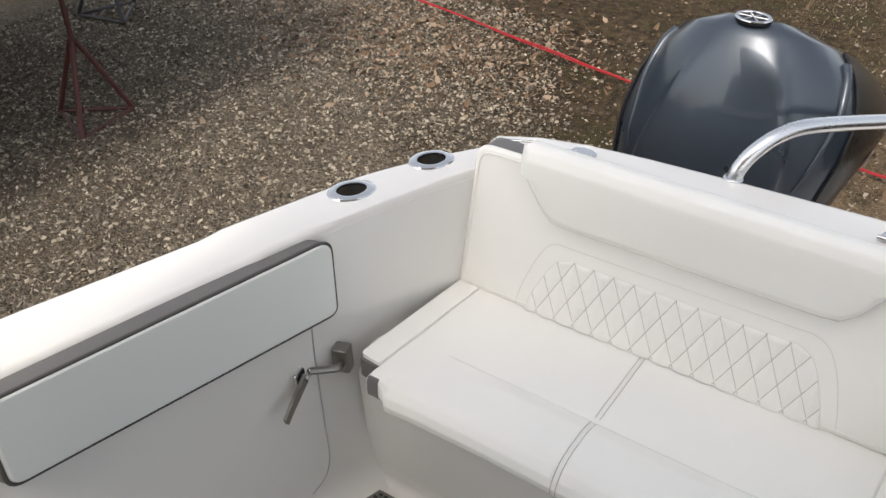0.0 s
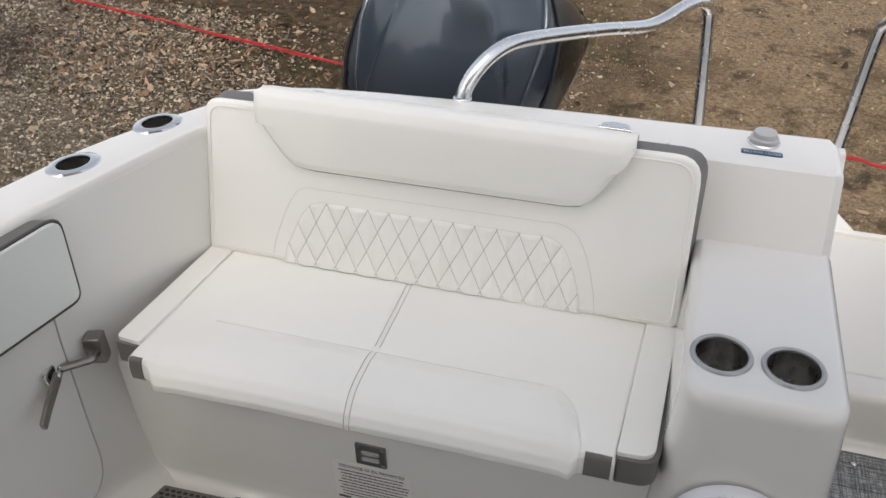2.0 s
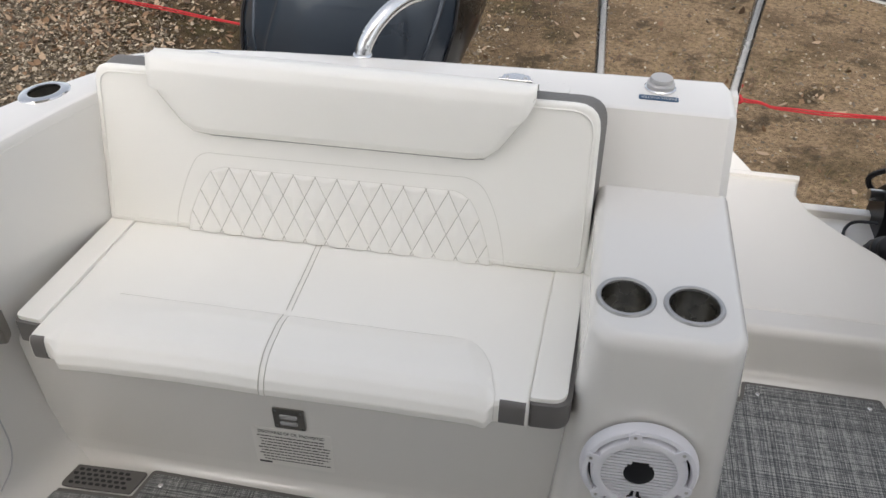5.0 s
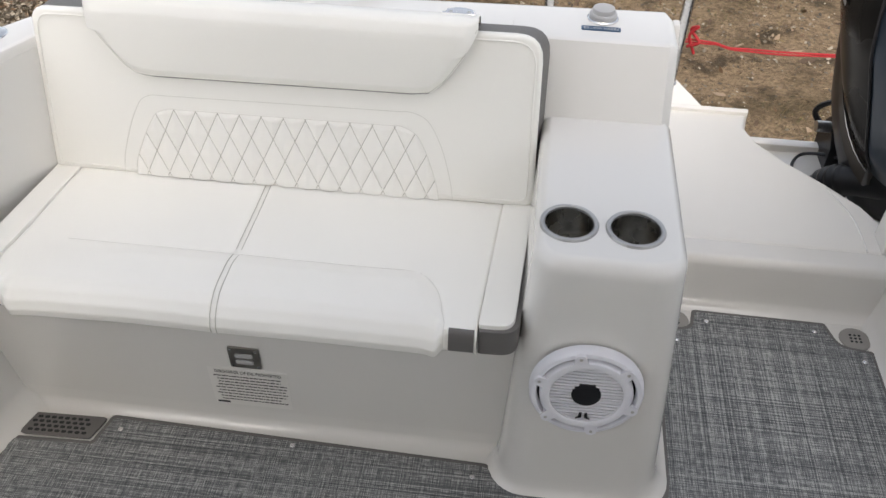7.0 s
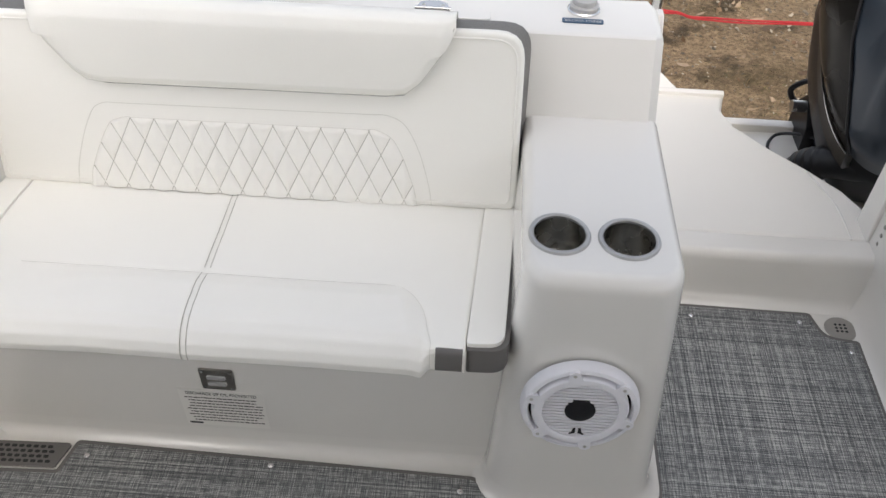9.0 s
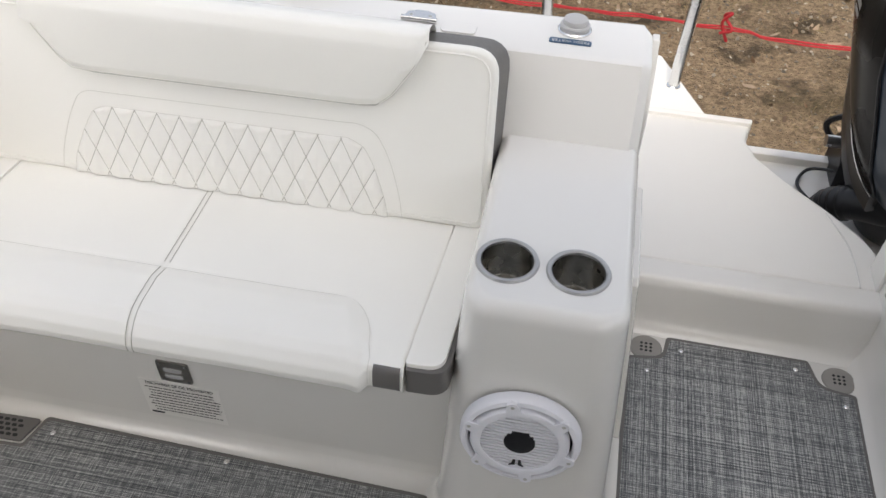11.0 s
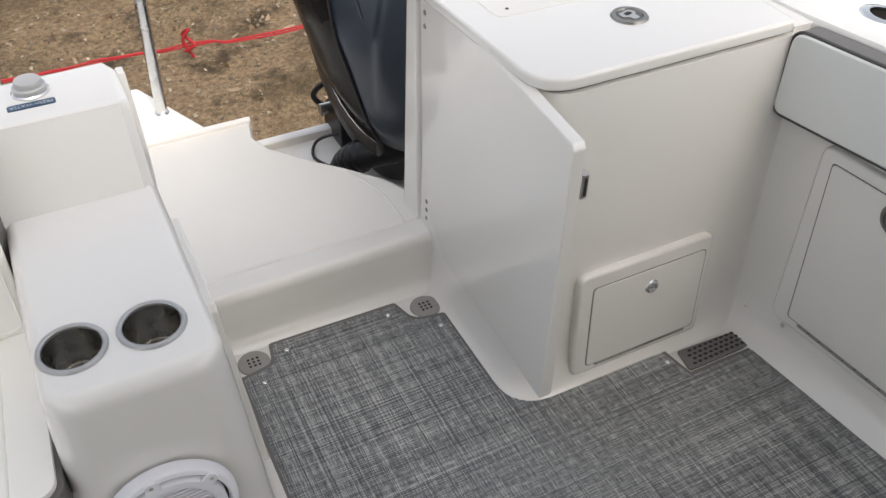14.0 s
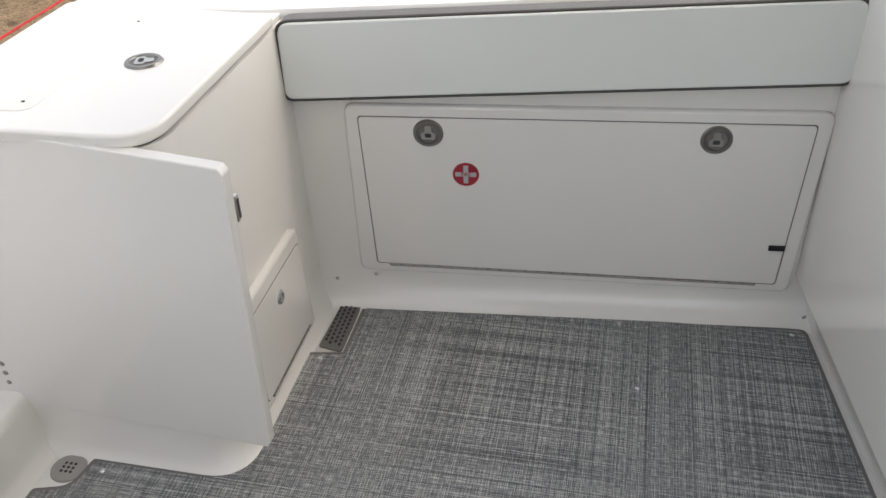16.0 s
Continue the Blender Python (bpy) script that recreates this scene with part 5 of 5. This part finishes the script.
            band.append([p + out * 0.006 + Vector((0, 0, 0.012)), p + out * 0.012 + Vector((0, 0, 0.004)), p + out * 0.012 - Vector((0, 0, 0.034)), p + out * 0.004 - Vector((0, 0, 0.042)), p - out * 0.02 - Vector((0, 0, 0.042)), p - out * 0.02 + Vector((0, 0, 0.012))])
        part("trim_band", loft(band), BAND, pn, "dull brown-grey trim band")
        part("band_seam", tube([b[1] + Vector((0, 0, 0.006)) for b in band], 0.0028, 6), STEEL, pn)
        # tapered crease along the shoulder of the cowl
        def shoulder(u, f):
            zz = u * (len(rows) - 1)
            i = min(int(zz), len(rows) - 2)
            t = zz - i
            z, hw, y0, y1, p, tip = [rows[i][k] * (1 - t) + rows[i + 1][k] * t for k in range(6)]
            a = -math.pi / 2 + math.pi * f
            c, sn = math.cos(a), math.sin(a)
            return droop((cx + s * (hw - 0.004) * abs(c) ** (2 / p), (y0 + y1) / 2 + (y1 - y0) / 2 * math.copysign(abs(sn) ** (2 / p), sn), z + tip * math.copysign(abs(sn) ** (2 / p), sn)))
        crease = [shoulder(0.92 - 0.40 * k / 16, 0.36 - 0.15 * k / 16) for k in range(17)]
        part("crease", tube(crease, [0.013 - 0.010 * k / 16 for k in range(17)], 10), COWL, cowl)
        # lettering up the panel
        for k in range(6):
            u, v = 0.84 - 0.075 * k, 0.66 - 0.085 * k
            p0 = skin(u, v)
            du, dv = (skin(u + 0.02, v) - p0).normalized(), (skin(u, v + 0.02) - p0).normalized()
            nn = du.cross(dv) * (1 if (du.cross(dv)).x * s > 0 else -1)
            bm = bmesh.new()
            w, h = 0.017, 0.022
            for a, b in ((-w, -h * 0.25), (h * 0.05, w)):
                vs4 = [bm.verts.new(p0 + du * x + dv * y + nn.normalized() * 0.004) for x, y in ((a, -h), (b, -h), (b, h), (a, h))]
                bm.faces.new(vs4)
            part("badge_bar", bm, BADGE, pn, smooth=0)
    # emblem on the crown
    seat_v = min(cowl.data.vertices, key=lambda v: math.hypot(v.co.x - cx - 0.028, v.co.y - 1.655) - 2.0 * v.co.z)
    EM = facing(seat_v.co + seat_v.normal * 0.002, seat_v.normal, (0, 1, 0))
    em = part("emblem", lathe([(0.0, 0.004), (0.044, 0.004), (0.044, -0.01)], EM @ Matrix.Diagonal((0.95, 0.6, 0.6, 1)), 32), BLACK, cowl, "oval silver-ringed emblem")
    part("emblem_ring", lathe([(0.034, 0.0045), (0.036, 0.007), (0.043, 0.007), (0.045, 0.0035)], EM @ Matrix.Diagonal((0.95, 0.6, 0.6, 1)), 32), STEEL, em)
    bm = bmesh.new()
    for k in range(3):
        tube([EM @ Vector((-0.033 * math.cos(k * math.pi / 3), -0.021 * math.sin(k * math.pi / 3), 0.0025)), EM @ Vector((0.033 * math.cos(k * math.pi / 3), 0.021 * math.sin(k * math.pi / 3), 0.0025))], 0.0022, 6, bm)
    part("emblem_bars", bm, STEEL, em)
    # lower pan and leg
    bm = loft([ring(z, hw, y0, y1, 2.6, 32, tip) for z, hw, y0, y1, tip in ((-0.06, 0.10, 1.78, 2.02, 0.04), (0.05, 0.15, 1.70, 2.12, 0.08), (0.16, 0.195, 1.66, 2.18, 0.13), (0.26, 0.215, 1.64, 2.20, 0.19), (0.34, 0.218, 1.63, 2.18, 0.25), (0.42, 0.215, 1.64, 2.12, 0.28))])
    part("lower_pan", bm, BLACK, e, "dark lower pan", smooth=60)
    bm = loft([ring(z, hw, y0, y1, 2.2, 24) for z, hw, y0, y1 in ((-1.02, 0.03, 1.98, 2.18), (-0.85, 0.06, 1.92, 2.28), (-0.6, 0.075, 1.95, 2.30), (-0.3, 0.10, 1.95, 2.28), (0.0, 0.12, 1.85, 2.2))])
    part("leg", bm, COWL, e, smooth=60)
    for s in (-1, 1):
        part("clamp_bracket", prism(round_poly([(1.98, -0.32), (2.13, -0.38), (2.12, 0.02), (2.04, 0.10), (1.97, 0.02)], 0.02), cx + s * 0.13 - 0.018, cx + s * 0.13 + 0.018, "x", 0.006), BLACK, e)
    part("tilt_tube", tube([(cx - 0.19, 2.03, 0.06), (cx + 0.19, 2.03, 0.06)], 0.018, 14), BRUSHED, e)
    # corrugated rigging tube
    line = smooth_line([(cx + 0.16, 1.62, 0.105), (cx + 0.04, 1.655, 0.100), (cx - 0.08, 1.69, 0.095), (cx - 0.165, 1.725, 0.078), (cx - 0.205, 1.775, 0.02), (cx - 0.205, 1.80, -0.07)], 16)
    part("rigging_tube", tube(line, [0.043 + 0.0045 * ((i // 2) % 2) * (i < 28 or i > 50) for i in range(len(line))], 18), BLACK, e, "black corrugated rigging tube", smooth=70)
    line = smooth_line([(cx - 0.16, 1.84, -0.055), (cx - 0.22, 1.88, -0.045), (cx - 0.245, 1.96, -0.05), (cx - 0.21, 2.02, -0.04), (cx - 0.15, 2.0, -0.02), (cx - 0.11, 1.95, 0.0)], 8)
    part("cable", tube(line, 0.005, 8), BLACK, e)
    line = smooth_line([(cx - 0.11, 1.98, 0.19), (cx - 0.17, 2.03, 0.145), (cx - 0.195, 2.06, 0.095), (cx - 0.16, 2.06, 0.05), (cx - 0.09, 2.03, 0.055), (cx - 0.05, 2.0, 0.09)], 8)
    part("cable_loop", tube(line, 0.009, 8), BLACK, e)
    return e


outboard(0.318)
outboard(2.010)

# ---- yard: rope, stands, other boat ----
rope = thing("barrier_rope", (0.0, 5.2, GZ), "red rope strung low across the yard, knotted once", "rope")
pts = [(-9.0, 7.0, GZ + 0.10), (-3.84, 6.02, GZ + 0.08), (-1.47, 5.50, GZ + 0.06), (0.4, 5.12, GZ + 0.06), (1.25, 5.06, GZ + 0.08), (1.95, 4.95, GZ + 0.12), (2.7, 4.85, GZ + 0.13), (6.0, 4.6, GZ + 0.3), (12.0, 4.0, GZ + 0.6)]
line = smooth_line(pts, 24)
for dz in (0.0, 0.012):
    wig = [p + Vector((0, 0.006 * math.sin(i * 0.7), dz + 0.006 * math.sin(i * 0.31 + dz * 90))) for i, p in enumerate(line)]
    part("strand", tube(wig, 0.0065, 8), ROPE, rope)
kx, ky, kz = 1.95, 4.95, GZ + 0.14
part("knot", tube(smooth_line([(kx - 0.03, ky, kz - 0.05), (kx + 0.03, ky - 0.04, kz), (kx - 0.02, ky + 0.03, kz + 0.05), (kx + 0.01, ky - 0.03, kz + 0.10), (kx - 0.03, ky, kz + 0.02), (kx + 0.02, ky, kz - 0.10)]), 0.010, 8), ROPE, rope)


def jack_stand(x, y, h, mat, turn, label, splay=0.30):
    s = thing("jack_stand", (x, y, ground_z(x, y)), label, "jack stand", "boat jack stands")
    z0 = ground_z(x, y) + 0.015
    top = Vector((x, y, z0 + h))
    feet = [Vector((x + splay * math.cos(radians(turn + 120 * k)), y + splay * math.sin(radians(turn + 120 * k)), z0)) for k in range(3)]
    for k in range(3):
        part("leg", tube([feet[k], top + (feet[k] - top) * 0.06], 0.019, 8), mat, s)
        part("brace", tube([feet[k], feet[(k + 1) % 3]], 0.014, 8), mat, s)
    part("screw", tube([top - Vector((0, 0, 0.12)), top + Vector((0, 0, 0.35))], 0.018, 10), mat, s)
    part("pad", prism(round_poly([(x - 0.12, y - 0.12), (x + 0.12, y - 0.12), (x + 0.12, y + 0.12), (x - 0.12, y + 0.12)], 0.03), z0 + h + 0.34, z0 + h + 0.38, "z"), DARKSTEEL, s)


jack_stand(-4.43, 2.93, 0.62, REDSTEEL, -50, "rusty red steel tripod boat stand on gravel")
jack_stand(-6.0, 4.35, 0.62, DARKSTEEL, -20, "dark steel tripod boat stand in the shade")
secs = []
for y, w, k in ((-4, 1.4, 0.3), (0, 1.75, 0.05), (3, 1.75, 0.0), (3.9, 1.7, 0.0)):
    secs.append([(-5.5 - w, y, 1.0), (-5.5 - w * 0.95, y, 0.15), (-5.5, y, -0.35 + k), (-5.5 + w * 0.95, y, 0.15), (-5.5 + w, y, 1.0)])
nb = part("boat_hull", loft(secs), HULLP, None, "dark hull of another boat standing on jack stands", 30, "boat")
# keel blocks carry the other boat
for yy in (-2.0, 1.2):
    blk = thing("keel_block", (-5.5, yy, GZ), "dark stacked timber keel block under a boat", "keel block", "keel blocks")
    part("timber", box(-5.75, -5.25, yy - 0.15, yy + 0.15, GZ - 0.05, -0.30, 0.01), DARKSTEEL, blk)

# ---- loose stones and leaves ----
def scatter(n, seed, region, shape, size, name, mat, label, category, keep, flat):
    """Many small pieces in one mesh, strewn on the ground."""
    r = np.random.RandomState(seed)
    base, faces = shape
    k = len(base)
    verts, polys = [], []
    made = 0
    while made < n:
        x, y = r.uniform(region[0], region[1]), r.uniform(region[2], region[3])
        if r.rand() > keep(x, y):
            if r.rand() < 0.02:
                n -= 1
            continue
        s = size[0] * (size[1] / size[0]) ** r.rand() ** 1.5
        a, b, c = r.uniform(0, 6.28), r.normal(0, flat), r.normal(0, flat)
        sc = np.array([s * r.uniform(0.7, 1.3), s * r.uniform(0.7, 1.3), s * r.uniform(0.6, 1.0)])
        R = np.array(Euler((b, c, a)).to_matrix())
        v = (base * (1 + 0.25 * r.randn(k, 1) * (flat > 0.3)) * sc) @ R.T + np.array([x, y, ground_z(x, y) + s * (0.22 if flat > 0.3 else 0.12)])
        o = len(verts)
        verts.extend(v.tolist())
        polys.extend([tuple(o + i for i in f) for f in faces])
        made += 1
    me = bpy.data.meshes.new(name)
    me.from_pydata(verts, [], polys)
    me.materials.append(mat)
    return tagged(new(name, me), label, category, "", "stuff")


octa = (np.array([(1, 0, 0), (-1, 0, 0), (0, 1, 0), (0, -1, 0), (0, 0, 0.7), (0, 0, -0.7), (0.6, 0.6, 0.4), (-0.6, -0.6, 0.4)], float), [(0, 6, 4), (6, 2, 4), (2, 1, 4), (1, 7, 4), (7, 3, 4), (3, 0, 4), (0, 2, 6), (1, 3, 7)])
leafs = (np.array([(-1, 0, 0.10), (-0.4, 0.42, 0.0), (0.3, 0.5, 0.12), (1, 0.05, 0.22), (0.4, -0.45, 0.05), (-0.35, -0.40, 0.14), (0, 0, -0.05)], float), [(0, 6, 1), (1, 6, 2), (2, 6, 3), (3, 6, 4), (4, 6, 5), (5, 6, 0)])


def gravelly(x, y):
    return min(1.0, max(0.10, (1.6 - (x + 0.62 * y)) * 1.2))


def leafy(x, y):
    d = math.hypot((x + 3.3) / 1.15, (y - 5.55) / 0.75)
    return min(1.0, 1.4 * math.exp(-d * d)) + (0.035 if x + 0.6 * y > 0.6 else 0.006)


scatter(95000, 1, (-6.6, 0.4, 0.3, 6.4), octa, (0.006, 0.019), "gravel", STONE, "grey and tan crushed stone gravel", "gravel", gravelly, 0.5)
scatter(15000, 2, (-1.0, 6.5, 2.2, 9.5), octa, (0.004, 0.017), "pebbles", STONE, "scattered pale pebbles on sand", "pebbles", lambda x, y: 0.9, 0.5)
for k, m in enumerate(LEAF):
    scatter((2600, 2200, 1500)[k], 10 + k, (-8.0, 5.5, 2.0, 10.0), leafs, (0.016, 0.045), "leaf_litter", m, "dry fallen brown leaves on the ground", "leaves", leafy, 0.55)
blade = (np.array([(-0.06, 0, 0), (0.06, 0, 0), (0.25, 0.1, 0.75), (0.55, 0.2, 1.0)], float), [(0, 1, 2), (0, 2, 3)])
STRAW = node_mat("dry_grass", (0.17, 0.125, 0.06), 0.85, mottle=0.4, scale=3)
MOSS = node_mat("dull_green_grass", (0.065, 0.065, 0.022), 0.85, mottle=0.4, scale=3)


def grassy(x, y):
    return 1.0 if x + 0.62 * y > 2.2 and noise.noise((x * 0.8, y * 0.8, 9)) > (-0.25 if x < 1.0 else 0.12) else 0.0


scatter(15000, 21, (-6.0, 6.0, 2.5, 10.5), blade, (0.018, 0.05), "dry_grass", STRAW, "short trampled dead grass", "grass", grassy, 0.5)
scatter(7000, 22, (-6.0, 6.0, 2.5, 10.5), blade, (0.015, 0.04), "green_grass", MOSS, "sparse dull green grass", "grass", lambda x, y: grassy(x, y) * (noise.noise((x * 1.3, y * 1.3, 4)) > 0.1), 0.5)
